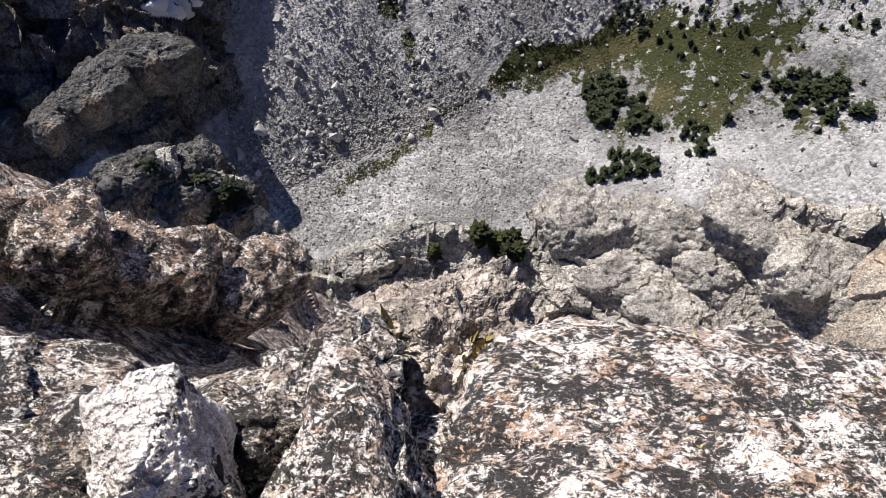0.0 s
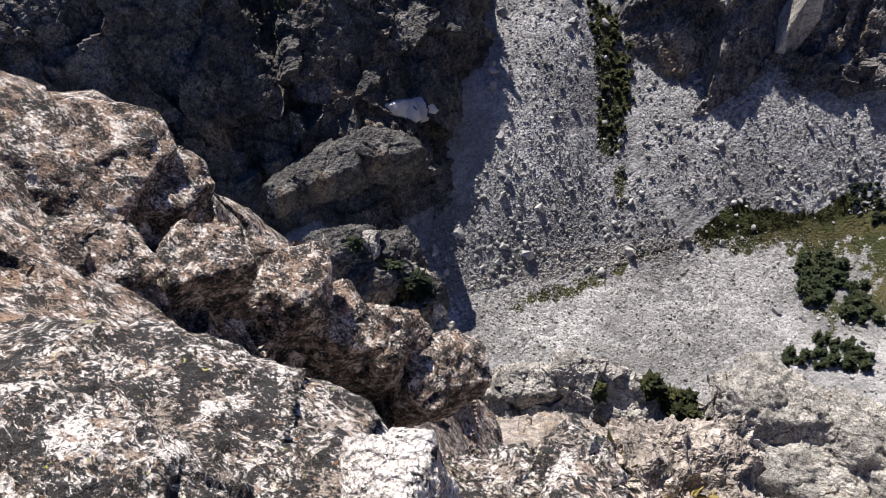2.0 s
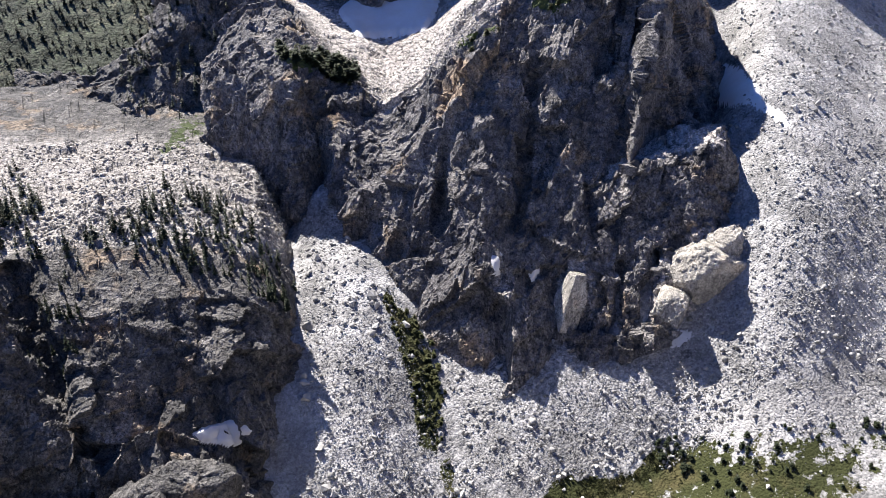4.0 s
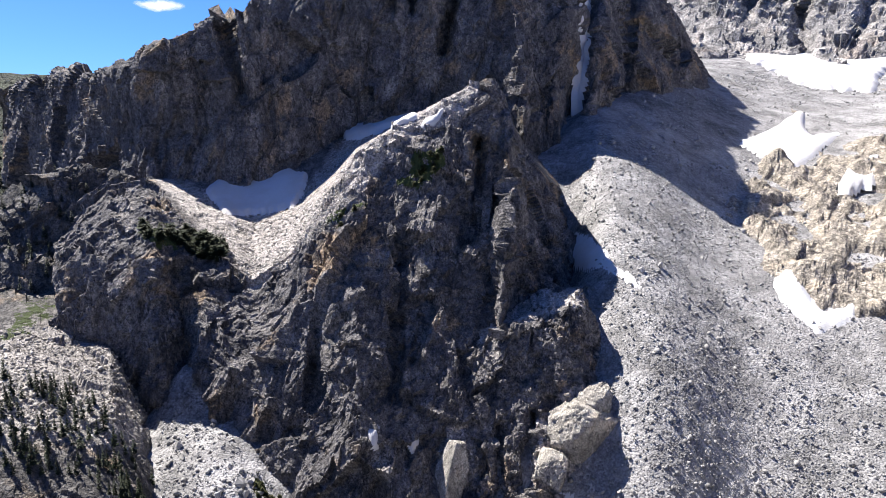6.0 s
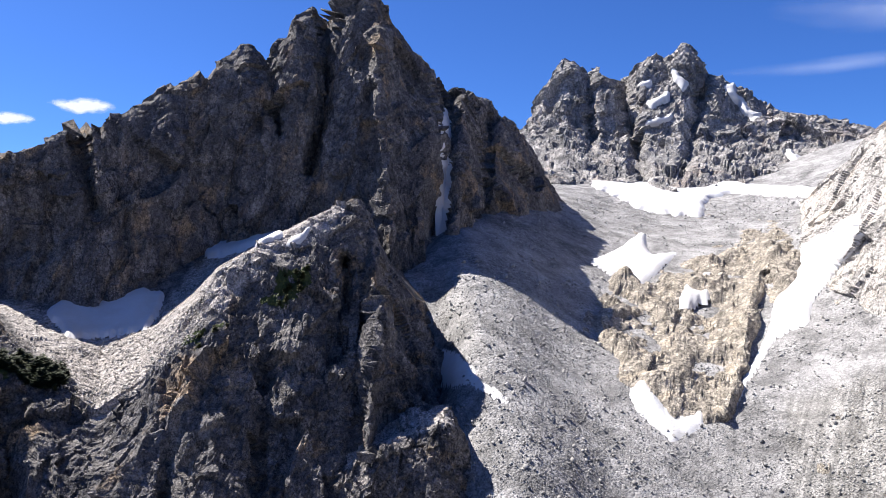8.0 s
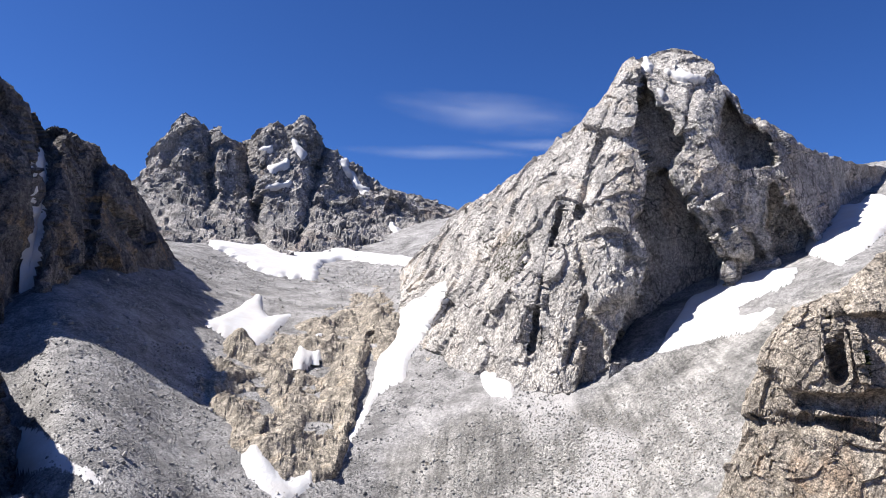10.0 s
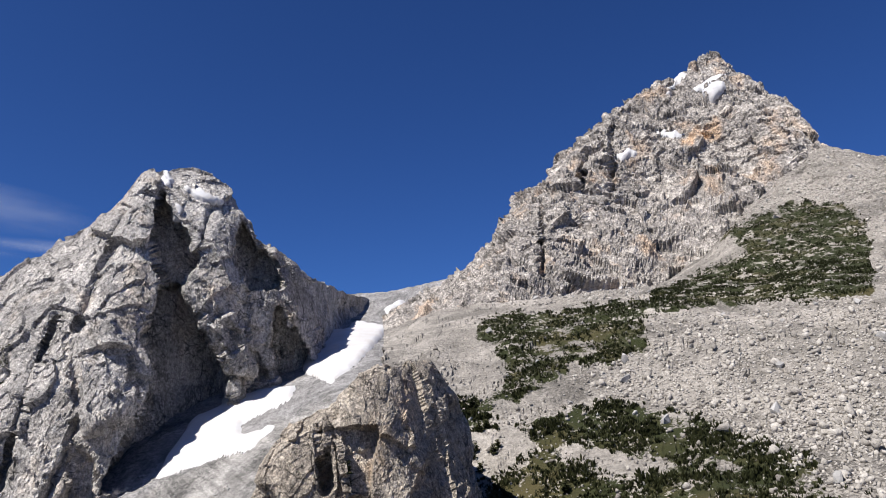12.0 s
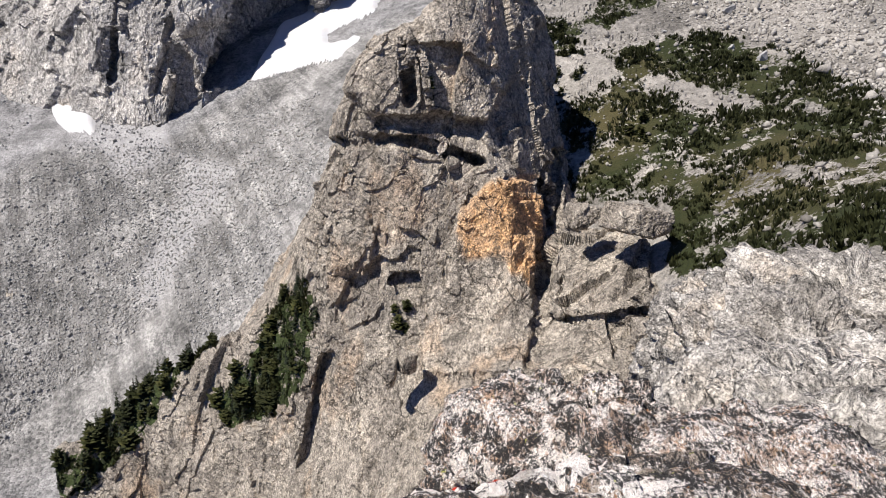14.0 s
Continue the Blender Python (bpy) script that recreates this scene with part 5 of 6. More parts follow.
snow_patch(grey_peak, [(68.3, 18.8), (69.5, 18.2), (69.4, 17.9), (68.4, 18.5)], "snow on the summit ledges")
snow_patch(summit_rock, [(105.8, 24.3), (107.8, 25.6), (107.8, 25.1), (106.2, 24.1)], "snow below the summit tower")
snow_patch(summit_rock, [(108.0, 24.3), (110.7, 24.8), (110.8, 23.8), (109.4, 22.9), (108.8, 23.6)], "snow below the summit tower")
snow_patch(summit_rock, [(101.6, 20.0), (102.7, 20.5), (103.5, 19.9), (101.9, 19.4)], "thin snow on a ledge")
snow_patch(summit_rock, [(104.6, 21.4), (107.3, 21.0), (106.3, 20.6)], "thin snow on a ledge")
snow_patch(talus_hill, [(122.3, 6.0), (123.8, 6.2), (125.5, 5.6), (126.5, 4.2), (126.3, 2.3), (125.1, 2.4), (123.5, 3.7)], "old snow patch on the talus")
snow_patch(ground, [(81.9, 8.4), (83.8, 9.5), (83.6, 8.8), (82.4, 8.1)], "snow scraps near the saddle")
snow_patch(far_peaks, [(33.1, 11.5), (34.7, 11.9), (34.5, 11.2)], "snow ledge on the distant peak")
snow_patch(far_peaks, [(33.9, 8.9), (36.2, 9.2), (36.2, 8.6), (34.3, 8.3)], "snow ledge on the distant peak")
snow_patch(far_peaks, [(35.7, 12.9), (36.2, 12.7), (37.4, 11.1), (36.8, 10.8)], "snow gully on the distant peak")
snow_patch(far_peaks, [(39.7, 11.2), (40.4, 10.9), (42.6, 8.4), (41.6, 8.3), (40.4, 9.9)], "snow gully on the distant peak")
snow_patch(far_peaks, [(31.1, 12.4), (32.7, 12.4), (32.4, 11.9)], "snow ledge on the distant peak")
snow_patch(far_peaks, [(43.3, 6.5), (45.3, 5.3), (44.6, 5.0)], "snow strip on the far slope")
snow_patch(far_peaks, [(34.0, 10.0), (35.8, 11.0), (36.1, 10.2), (34.6, 9.5)], "snow gully on the distant peak")
snow_patch(shelf, [(-27.5, -35.6), (-23.5, -35.5), (-22.1, -36.6), (-23.7, -37.3), (-27.0, -36.6)], "shaded snow bank at the cliff foot")
snow_patch(ground, [(-1.3, -31.7), (1.2, -30.0), (1.3, -33.1), (0.4, -32.9)], "snow bank at the cliff foot")
snow_patch(ground, [(15.9, -29.5), (18.9, -29.3), (18.9, -30.1), (16.9, -30.7)], "snow bank beside pale boulders")
snow_patch(ground, [(7.2, -29.9), (8.8, -28.8), (8.5, -30.7)], "snow bank beside pale boulders")
snow_patch(lower_wall, [(0.7, -24.6), (1.7, -24.3), (1.6, -26.2), (0.9, -26.1)], "snow scrap on the shaded wall")
snow_patch(lower_wall, [(3.9, -26.0), (5.0, -24.9), (4.8, -26.5), (4.1, -26.7)], "snow scrap on the shaded wall")
snow_patch(ground, [(-15.3, -20.9), (-14.3, -21.1), (-14.8, -21.7)], "snow scrap in the gully")


# ---------------------------------------------------------------- loose stones
def part(name, bm, material, parent, label=""):
    """Link a bmesh as one mesh object under a thing or a part."""
    me = bpy.data.meshes.new(name)
    bm.to_mesh(me)
    bm.free()
    me.materials.append(material)
    ob = new(name, me)
    ob.parent = parent
    if label:
        ob["label"] = label
    return ob


def stone_shapes(count, seed):
    """Angular stones about 1 across: the hulls of random points."""
    rng = random.Random(seed)
    shapes = []
    for _ in range(count):
        bm = bmesh.new()
        flat = rng.uniform(0.55, 0.9)
        wide = rng.uniform(0.75, 1.0)
        for _ in range(11):
            d = Vector((rng.gauss(0, 1), rng.gauss(0, 1), rng.gauss(0, 1))).normalized() * rng.uniform(0.42, 0.55)
            bm.verts.new((d.x, d.y * wide, d.z * flat))
        got = bmesh.ops.convex_hull(bm, input=bm.verts)
        bmesh.ops.delete(bm, geom=[x for x in got["geom_interior"] if isinstance(x, bmesh.types.BMVert)], context="VERTS")
        bmesh.ops.triangulate(bm, faces=bm.faces)
        bm.verts.index_update()
        shapes.append((np.array([v.co for v in bm.verts]), np.array([[v.index for v in f.verts] for f in bm.faces])))
        bm.free()
    return shapes


STONES = stone_shapes(14, 4)


def spread(v, outlines, count, seed):
    """Random places on a sheet inside outlines of the plan: the points and the sheet's normals there."""
    rng = np.random.default_rng(seed)
    m = region(v, outlines)
    m[-1], m[:, -1] = False, False
    idx = np.argwhere(m)
    if not len(idx):
        return np.zeros((0, 3)), np.zeros((0, 3))
    pick = idx[rng.integers(0, len(idx), count)]
    s, t = rng.random((count, 1)), rng.random((count, 1))
    i, j = pick[:, 0], pick[:, 1]
    p = (v[i, j] * (1 - s) + v[i + 1, j] * s) * (1 - t) + (v[i, j + 1] * (1 - s) + v[i + 1, j + 1] * s) * t
    return p, normals(v)[i, j]


def turn_matrices(n, rng, lean=3.2):
    """Random turns as (n, 3, 3)."""
    a, b, c = rng.uniform(0, 6.283, n), rng.uniform(-lean, lean, n), rng.uniform(-lean, lean, n)
    ca, sa, cb, sb, cc, sc = np.cos(a), np.sin(a), np.cos(b), np.sin(b), np.cos(c), np.sin(c)
    o, z = np.ones(n), np.zeros(n)
    ra = np.array([[ca, -sa, z], [sa, ca, z], [z, z, o]]).transpose(2, 0, 1)
    rb = np.array([[o, z, z], [z, cb, -sb], [z, sb, cb]]).transpose(2, 0, 1)
    rc = np.array([[cc, z, sc], [z, o, z], [-sc, z, cc]]).transpose(2, 0, 1)
    return ra @ rb @ rc


def gathered(name, shapes, places, sizes, turns, material, label, category, seed, stretch=None):
    """Very many small pieces as one object."""
    rng = np.random.default_rng(seed)
    kinds = rng.integers(0, len(shapes), len(places))
    verts, faces, base = [], [], 0
    for k, (sv, sf) in enumerate(shapes):
        w = np.where(kinds == k)[0]
        if not len(w):
            continue
        q = sv[None] * sizes[w][:, None, None]
        if stretch is not None:
            q = q * stretch[w][:, None, :]
        q = np.einsum("nij,nvj->nvi", turns[w], q) + places[w][:, None, :]
        verts.append(q.reshape(-1, 3))
        f = sf[None] + (base + np.arange(len(w)) * len(sv))[:, None, None]
        faces.append(f.reshape(-1, 3))
        base += len(w) * len(sv)
    if not verts:
        return None
    verts, faces = np.concatenate(verts), np.concatenate(faces)
    me = bpy.data.meshes.new(name)
    me.vertices.add(len(verts))
    me.vertices.foreach_set("co", verts.reshape(-1).astype(np.float32))
    me.loops.add(faces.size)
    me.loops.foreach_set("vertex_index", faces.reshape(-1).astype(np.int32))
    me.polygons.add(len(faces))
    me.polygons.foreach_set("loop_start", np.arange(0, faces.size, 3, dtype=np.int32))
    me.update(calc_edges=True)
    me.materials.append(material)
    return tagged(new(name, me), label, category, kind="stuff")


def stone_field(name, v, outlines, count, least, most, material, label, seed, power=2.2):
    """Loose stones on a slope, many small and few large."""
    p, n = spread(v, outlines, count, seed)
    if not len(p):
        return
    rng = np.random.default_rng(seed + 1)
    u = rng.random(len(p))
    size = least * (1 - u * (1 - (least / most) ** power)) ** (-1 / power)
    p = p + n * (size * 0.16)[:, None]
    gathered(name, STONES, p, size, turn_matrices(len(p), rng), material, label, "stones", seed + 2)


BOULDER_MESHES = []
for sv, sf in stone_shapes(7, 21):
    bm = bmesh.new()
    vs = [bm.verts.new(q) for q in sv.tolist()]
    for tri in sf.tolist():
        bm.faces.new([vs[i] for i in tri])
    bmesh.ops.subdivide_edges(bm, edges=bm.edges, cuts=1, use_grid_fill=True)
    for vert in bm.verts:
        vert.co += vert.co.normalized() * 0.05 * noise.noise(vert.co * 3.1 + Vector((len(BOULDER_MESHES) * 5, 0, 0)))
    me = bpy.data.meshes.new("boulder")
    bm.to_mesh(me)
    bm.free()
    me.materials.append(STONE)
    BOULDER_MESHES.append(me)


def boulders(v, outlines, count, least, most, seed, label, group, pale=False):
    """Single boulders, each a thing of its own."""
    p, n = spread(v, outlines, count, seed)
    rng = random.Random(seed)
    for q, w in zip(p, n):
        s = least * (most / least) ** (rng.random() ** 1.6)
        ob = new("boulder", rng.choice(BOULDER_MESHES))
        ob.matrix_world = (Matrix.Translation(Vector(q) + Vector(w) * s * 0.2)
                           @ Euler((rng.uniform(0, 6), rng.uniform(0, 6), rng.uniform(0, 6))).to_matrix().to_4x4() @ Matrix.Scale(s, 4))
        tagged(ob, label, "boulder", group)


# ---------------------------------------------------------------- conifers and dwarf pines
def conifer(seed, bushy=False, leaf=None):
    """A mountain conifer 1 high: tapered trunk and drooping whorls of needled boughs, with gaps."""
    rng = random.Random(seed)
    tree = new("conifer")
    bm = bmesh.new()
    rings = []
    for k in range(6):
        z = k / 5
        r = 0.022 * (1 - z) + 0.003
        rings.append([bm.verts.new((r * math.cos(i * 1.0472) + 0.01 * math.sin(3 * z + seed), r * math.sin(i * 1.0472), z * 0.97)) for i in range(6)])
    for lo, hi in zip(rings, rings[1:]):
        for i in range(6):
            bm.faces.new((lo[i], lo[(i + 1) % 6], hi[(i + 1) % 6], hi[i]))
    part("trunk", bm, BARK, tree)
    bm = bmesh.new()
    levels = 17
    for k in range(levels):
        z = 0.06 + 0.92 * k / levels
        reach = (0.52 * (1 - z) ** 0.35 if bushy else 0.19 * (1 - z) ** 0.75) * rng.uniform(0.65, 1.2) + 0.015
        for i in range(rng.randint(6, 8)):
            if rng.random() < 0.12:
                continue
            ang = rng.uniform(0, 6.283)
            out = Vector((math.cos(ang), math.sin(ang), 0))
            side = Vector((-out.y, out.x, 0))
            ln = reach * rng.uniform(0.6, 1.25)
            droop = rng.uniform(-0.5, 0.1) * ln if not bushy else rng.uniform(-0.1, 0.6) * ln
            root = Vector((0, 0, z + rng.uniform(-0.02, 0.02)))
            tip = root + out * ln + Vector((0, 0, droop))
            mid = root.lerp(tip, 0.55)
            w = ln * rng.uniform(0.22, 0.36)
            a = bm.verts.new(root)
            b = bm.verts.new(mid + side * w + Vector((0, 0, -0.03 * rng.random())))
            c = bm.verts.new(tip)
            d = bm.verts.new(mid - side * w + Vector((0, 0, -0.03 * rng.random())))
            e = bm.verts.new(mid + Vector((0, 0, 0.35 * w)))
            for tri in ((a, b, e), (b, c, e), (c, d, e), (d, a, e)):
                bm.faces.new(tri)
    part("crown", bm, leaf or (NEEDLES if not bushy else SHRUB_LEAF), tree)
    return tree


def planted(kinds, v, outlines, count, least, most, seed, label, category, group):
    """Set out copies on a slope."""
    p, n = spread(v, outlines, count, seed)
    rng = random.Random(seed)
    for q in p:
        s = rng.uniform(least, most)
        m = (Matrix.Translation(Vector(q) - Vector((0, 0, 0.02 * s))) @ Euler((rng.uniform(-0.06, 0.06), rng.uniform(-0.06, 0.06), rng.uniform(0, 6.28))).to_matrix().to_4x4()
             @ Matrix.Diagonal((s * rng.uniform(0.8, 1.15), s * rng.uniform(0.8, 1.15), s, 1)))
        tagged(copy_thing(rng.choice(kinds), m), label, category, group)


def tuft_shapes(count, seed, blades=9, spready=0.5):
    """Small upright sprays of needles or leaves, about 1 high."""
    rng = random.Random(seed)
    shapes = []
    for _ in range(count):
        v, f = [], []
        for _ in range(blades):
            a = rng.uniform(0, 6.283)
            r0, r1 = rng.uniform(0, 0.3), rng.uniform(0.1, spready)
            h = rng.uniform(0.35, 1.0)
            w = rng.uniform(0.06, 0.16)
            c, s = math.cos(a), math.sin(a)
            base = (c * r0, s * r0, 0.0)
            mid = (c * (r0 + r1) * 0.7, s * (r0 + r1) * 0.7, h * 0.55)
            tip = (c * (r0 + r1), s * (r0 + r1), h)
            k = len(v)
            v += [base, (mid[0] - s * w, mid[1] + c * w, mid[2]), (mid[0] + s * w, mid[1] - c * w, mid[2]), tip]
            f += [(k, k + 2, k + 1), (k + 1, k + 2, k + 3)]
        shapes.append((np.array(v), np.array(f)))
    return shapes


TUFTS = tuft_shapes(9, 8)
BLADES = tuft_shapes(6, 9, 16, 0.35)


def thicket(name, v, outlines, count, least, most, material, label, seed, shapes=None, clump=7.0):
    """A low mat of dwarf pine or shrubs: very many small sprays, in clumps with bare gaps."""
    p, n = spread(v, outlines, count, seed)
    if not len(p):
        return
    gaps = fbm(p / clump, 4, 0.7, seed) + 0.12
    p = p[gaps > 0]
    rng = np.random.default_rng(seed)
    size = rng.uniform(least, most, len(p)) * (0.7 + 0.5 * np.clip(gaps[gaps > 0], 0, 1))
    gathered(name, shapes or TUFTS, p - (0, 0, 0.05), size, turn_matrices(len(p), rng, 0.35), material, label, "shrubs", seed)


def forest(name, kinds, v, outlines, count, least, most, seed, label, material):
    """Trees past counting, as one object."""
    p, n = spread(v, outlines, count, seed)
    shapes = []
    for kind in kinds:
        me = [o for o in kind.children if o.name.startswith("crown")][0].data
        co = np.array([q.co for q in me.vertices])
        shapes.append((co, np.array([f.vertices[:] for f in me.polygons])))
    rng = np.random.default_rng(seed)
    size = rng.uniform(least, most, len(p))
    wide = rng.uniform(0.75, 1.2, len(p))
    gathered(name, shapes, p, size, turn_matrices(len(p), rng, 0.06), material, label, "trees", seed, np.stack([wide, wide, np.ones(len(p))], 1))


PINES = [conifer(s) for s in (1, 2, 3, 4)]
DWARFS = [conifer(s, True) for s in (11, 12, 13)]
RUSTY = [conifer(21, True, DRY_LEAF), conifer(22, True, NEEDLES), conifer(23, True, NEEDLES)]
planted(PINES, shelf, [TREES, TREES_EDGE], 110, 6, 12, 51, "dark green conifer on the boulder shelf", "tree", "conifers on the shelf")
forest("shelf_forest", PINES, shelf, [TREES, TREES_EDGE], 130, 5, 11, 151, "dark green conifers crowding the boulder shelf", NEEDLES)
forest("slope_forest", PINES, shelf, [TREES_L], 170, 6, 12, 52, "dark green conifers on a steep slope", NEEDLES)
planted(PINES, shelf, [TREES_FACE], 26, 4, 8, 53, "conifer clinging to a shaded cliff", "tree", "conifers on the shelf")
forest("spur_forest", PINES, spur, [TREES_SPUR, [(-28, -6), (-20, -3), (-18, -8), (-26, -14)]], 80, 6, 11, 54, "conifers on a sunlit rocky spur", NEEDLES)
forest("bowl_forest", DWARFS, lower_wall, [TREES_BOWL], 90, 4, 8, 55, "low conifers beside the snow bowl", NEEDLES)
forest("crest_scrub", DWARFS, lower_wall, LOWER_WALL_GROWTH, 70, 2.5, 5, 56, "low pines on the crest above the bowl", SHRUB_LEAF)
forest("far_forest", PINES, far_slope, [[(-60, -3), (-20, -2), (-20, -14), (-60, -16)]], 1500, 9, 18, 156, "distant dark conifer forest on the shaded slope", NEEDLES)
planted(DWARFS, near_cliff, NEAR_CLIFF_GROWTH, 60, 1.6, 3.6, 57, "dwarf pine rooted on the steep cliff", "shrub", "dwarf pines on the cliff")
planted(PINES, near_cliff, NEAR_CLIFF_GROWTH, 70, 2.2, 4.6, 157, "dark green conifer rooted on the steep cliff", "tree", "conifers on the cliff")
planted(DWARFS, near_cliff, [[(76, -22), (79, -22), (78, -26)], [(84, -9.5), (85.5, -9.5), (85, -11.5)], [(78.5, -4), (79.5, -4), (79, -6)]], 6, 1.2, 2.2, 58, "dwarf pine rooted on the steep cliff", "shrub", "dwarf pines on the cliff")
planted(DWARFS, talus_hill, [[(85, -1), (90, 1), (92, -5), (88, -6)], [(92, -6), (97, -4), (96, -8)]], 30, 1.0, 2.2, 59, "dwarf pine among the blocks", "shrub", "dwarf pines on the hillside")
planted(DWARFS, lower_buttress, [[(-3, -56.6), (-1, -56.6), (-1, -59), (-3, -59)], [(4, -56.6), (12.5, -56.6), (12.5, -58.5), (4, -58)], [(50, -46), (54, -45), (54, -51), (49, -50)]], 26, 3, 6, 60,
        "small dark green tree on the rock rim", "tree", "trees on the rim")
planted(RUSTY, lower_buttress, [[(-34, -46.6), (-26, -50.5), (-26, -54), (-30, -52), (-34, -49)]], 22, 3, 6, 160, "rusty and green shrub on the dark rock", "shrub", "trees on the rim")
PINE_CLUMPS = [[(14.4, -44.4), (19.1, -43.1), (23.8, -45.9), (23.1, -47.6), (17.8, -47.7)], [(29.9, -42.4), (32.6, -39.8), (38.6, -38.6), (41.3, -40.5), (39.0, -42.3), (34.9, -42.1)], [(26.0, -45.4), (31.2, -44.4), (31.0, -46.7), (27.5, -47.3)], [(16.2, -52.5), (21.1, -49.2), (28.3, -47.6), (25.4, -49.4), (20.4, -52.1)]]
forest("floor_pines", DWARFS, ground, PINE_CLUMPS, 210, 2.0, 5.5, 61, "low dark pines on the valley floor", NEEDLES)
forest("cone_shrubs", DWARFS, ground, [GROUND_GROWTH[1], GROUND_GROWTH[3]], 130, 1.5, 3.5, 62, "low green shrubs along the edge of the cone", SHRUB_LEAF)
forest("meadow_pines", DWARFS, ground, [GROUND_GROWTH[9]], 70, 1.5, 3.5, 63, "scattered low pines above the meadow", NEEDLES)
thicket("peak_scrub", grey_peak, GREY_PEAK_GROWTH, 3500, 0.8, 1.8, SHRUB_LEAF, "dark scrub on a ledge of the grey peak", 64)
for kind in PINES + DWARFS + RUSTY:
    for o in (*kind.children, kind):
        bpy.data.objects.remove(o)

thicket("dwarf_pine_mat", talus_hill, TALUS_HILL_GROWTH, 46000, 0.4, 1.3, SHRUB_LEAF, "dense olive green dwarf pine mat on the talus", 71)
thicket("cliff_shrub_mat", near_cliff, NEAR_CLIFF_GROWTH, 9000, 0.35, 0.9, SHRUB_LEAF, "green shrub mat on the cliff slope", 72)
thicket("meadow_scrub", ground, GROUND_GROWTH[:4] + GROUND_GROWTH[9:13], 13000, 0.4, 0.9, SHRUB_LEAF, "low green scrub and grass on the valley floor", 73)

# ---------------------------------------------------------------- stones and boulders on the slopes
WHOLE_HILL = [[(82, 3), (90, 9), (96, 15), (104, 18), (118, 16), (134, 14), (134, -14), (104, -14), (92, -9)]]
stone_field("cone_stones", ground, [CONE, CONE_R], 24000, 0.45, 4.5, STONE, "angular grey stones of the debris cone", 81, 2.5)
stone_field("valley_stones", ground, [VALLEY_SCREE, [(17, -40), (45, -30), (62, -12), (56, -6), (45, -14), (30, -4), (22, -3), (18, -12)]], 26000, 0.6, 4.0, STONE, "loose grey stones on the scree", 82)
stone_field("floor_stones", ground, [[(-22, -57), (15, -57), (40, -46), (30, -40), (10, -44), (-20, -50)], SCREE_R], 16000, 0.45, 2.0, PALE_STONE, "small pale stones on the valley floor", 83)
stone_field("hillside_stones", talus_hill, [TALUS_BLOCKS, TALUS_UP], 26000, 0.45, 3.0, PALE_STONE, "pale angular stones of the talus", 84, 2.8)
stone_field("hillside_rubble", talus_hill, WHOLE_HILL, 14000, 0.35, 1.6, PALE_STONE, "pale rubble between the shrubs", 85)
stone_field("shelf_stones", shelf, [[(-45, -12), (-16, -15), (-16, -22), (-45, -19)]], 8000, 0.8, 4.0, PALE_STONE, "pale stones on the wooded shelf", 86)
stone_field("bowl_stones", lower_wall, [[(-15, -6), (-10, -8), (-4, -7), (0, -4), (-1, -8), (-5, -11), (-8, -12.5), (-12, -9)]], 3000, 0.8, 3, PALE_STONE, "pale stones round the snow bowl", 87)
stone_field("side_scree_stones", ground, [SCREE_R, [(60, -24), (66, -20), (70, -8), (66, -5), (56, -12)]], 12000, 0.7, 2.6, STONE, "grey stones on the streaked scree", 88)
stone_field("floor_grit", ground, [[(-22, -57), (15, -57), (40, -46), (30, -40), (10, -44), (-20, -50)]], 14000, 0.3, 1.0, PALE_STONE, "pale grit on the valley floor", 89)
stone_field("head_stones", ground, [[(18, -3), (26, 3), (40, 2.2), (50, 4), (52, -6), (41, -14), (30, -9)]], 16000, 1.0, 6.0, STONE, "broken grey blocks of the valley head", 90, 2.4)
boulders(ground, [CONE], 70, 3, 8, 91, "large grey boulder on the debris cone", "boulders on the cone")
boulders(ground, [CONE_R, VALLEY_SCREE], 40, 2.5, 6, 92, "grey boulder on the scree", "boulders on the scree")
boulders(ground, [GROUND_GROWTH[0], GROUND_GROWTH[9], GROUND_GROWTH[6], GROUND_GROWTH[10], GROUND_GROWTH[11]], 45, 1.2, 4, 93, "pale boulder in the valley meadow", "boulders in the meadow")
boulders(talus_hill, WHOLE_HILL, 95, 1.2, 3.6, 94, "pale angular block on the talus hillside", "blocks on the hillside")
boulders(ground, [[(10, -49), (22, -44), (40, -38), (46, -36), (46, -44), (30, -49)]], 45, 1.5, 6, 95, "pale boulder on the valley floor", "boulders on the valley floor")


# ---------------------------------------------------------------- clouds, far behind the ridges
def wisp(bearing, rise, wide, high, lean, material=None):
    """A thin veil of high cloud."""
    b = radians(bearing)
    bm = bmesh.new()
    rows = [[bm.verts.new(((i / 12 - 0.5) * wide, 60 * math.sin(i * 0.5), (j / 3 - 0.5) * high)) for i in range(13)] for j in range(4)]
    for lo, hi in zip(rows, rows[1:]):
        for i in range(12):
            bm.faces.new((lo[i], lo[i + 1], hi[i + 1], hi[i]))
    me = bpy.data.meshes.new("cirrus")
    bm.to_mesh(me)
    bm.free()
    me.materials.append(material or WISP)
    ob = new("cirrus", me)
    ob.matrix_world = Matrix.Translation((4600 * math.sin(b), 4600 * math.cos(b), 4600 * math.tan(radians(rise)))) @ Matrix.Rotation(-b, 4, "Z") @ Matrix.Rotation(radians(lean), 4, "Y")
    tagged(ob, "small white fair-weather cloud beyond the ridge" if material else "thin veil of high white cloud", "cloud", kind="structure")


wisp(-13.3, 8.2, 420, 110, 6, CLOUD)
wisp(-8.6, 9.4, 520, 150, 4, CLOUD)
wisp(-21.4, 12.4, 420, 140, 2, CLOUD)
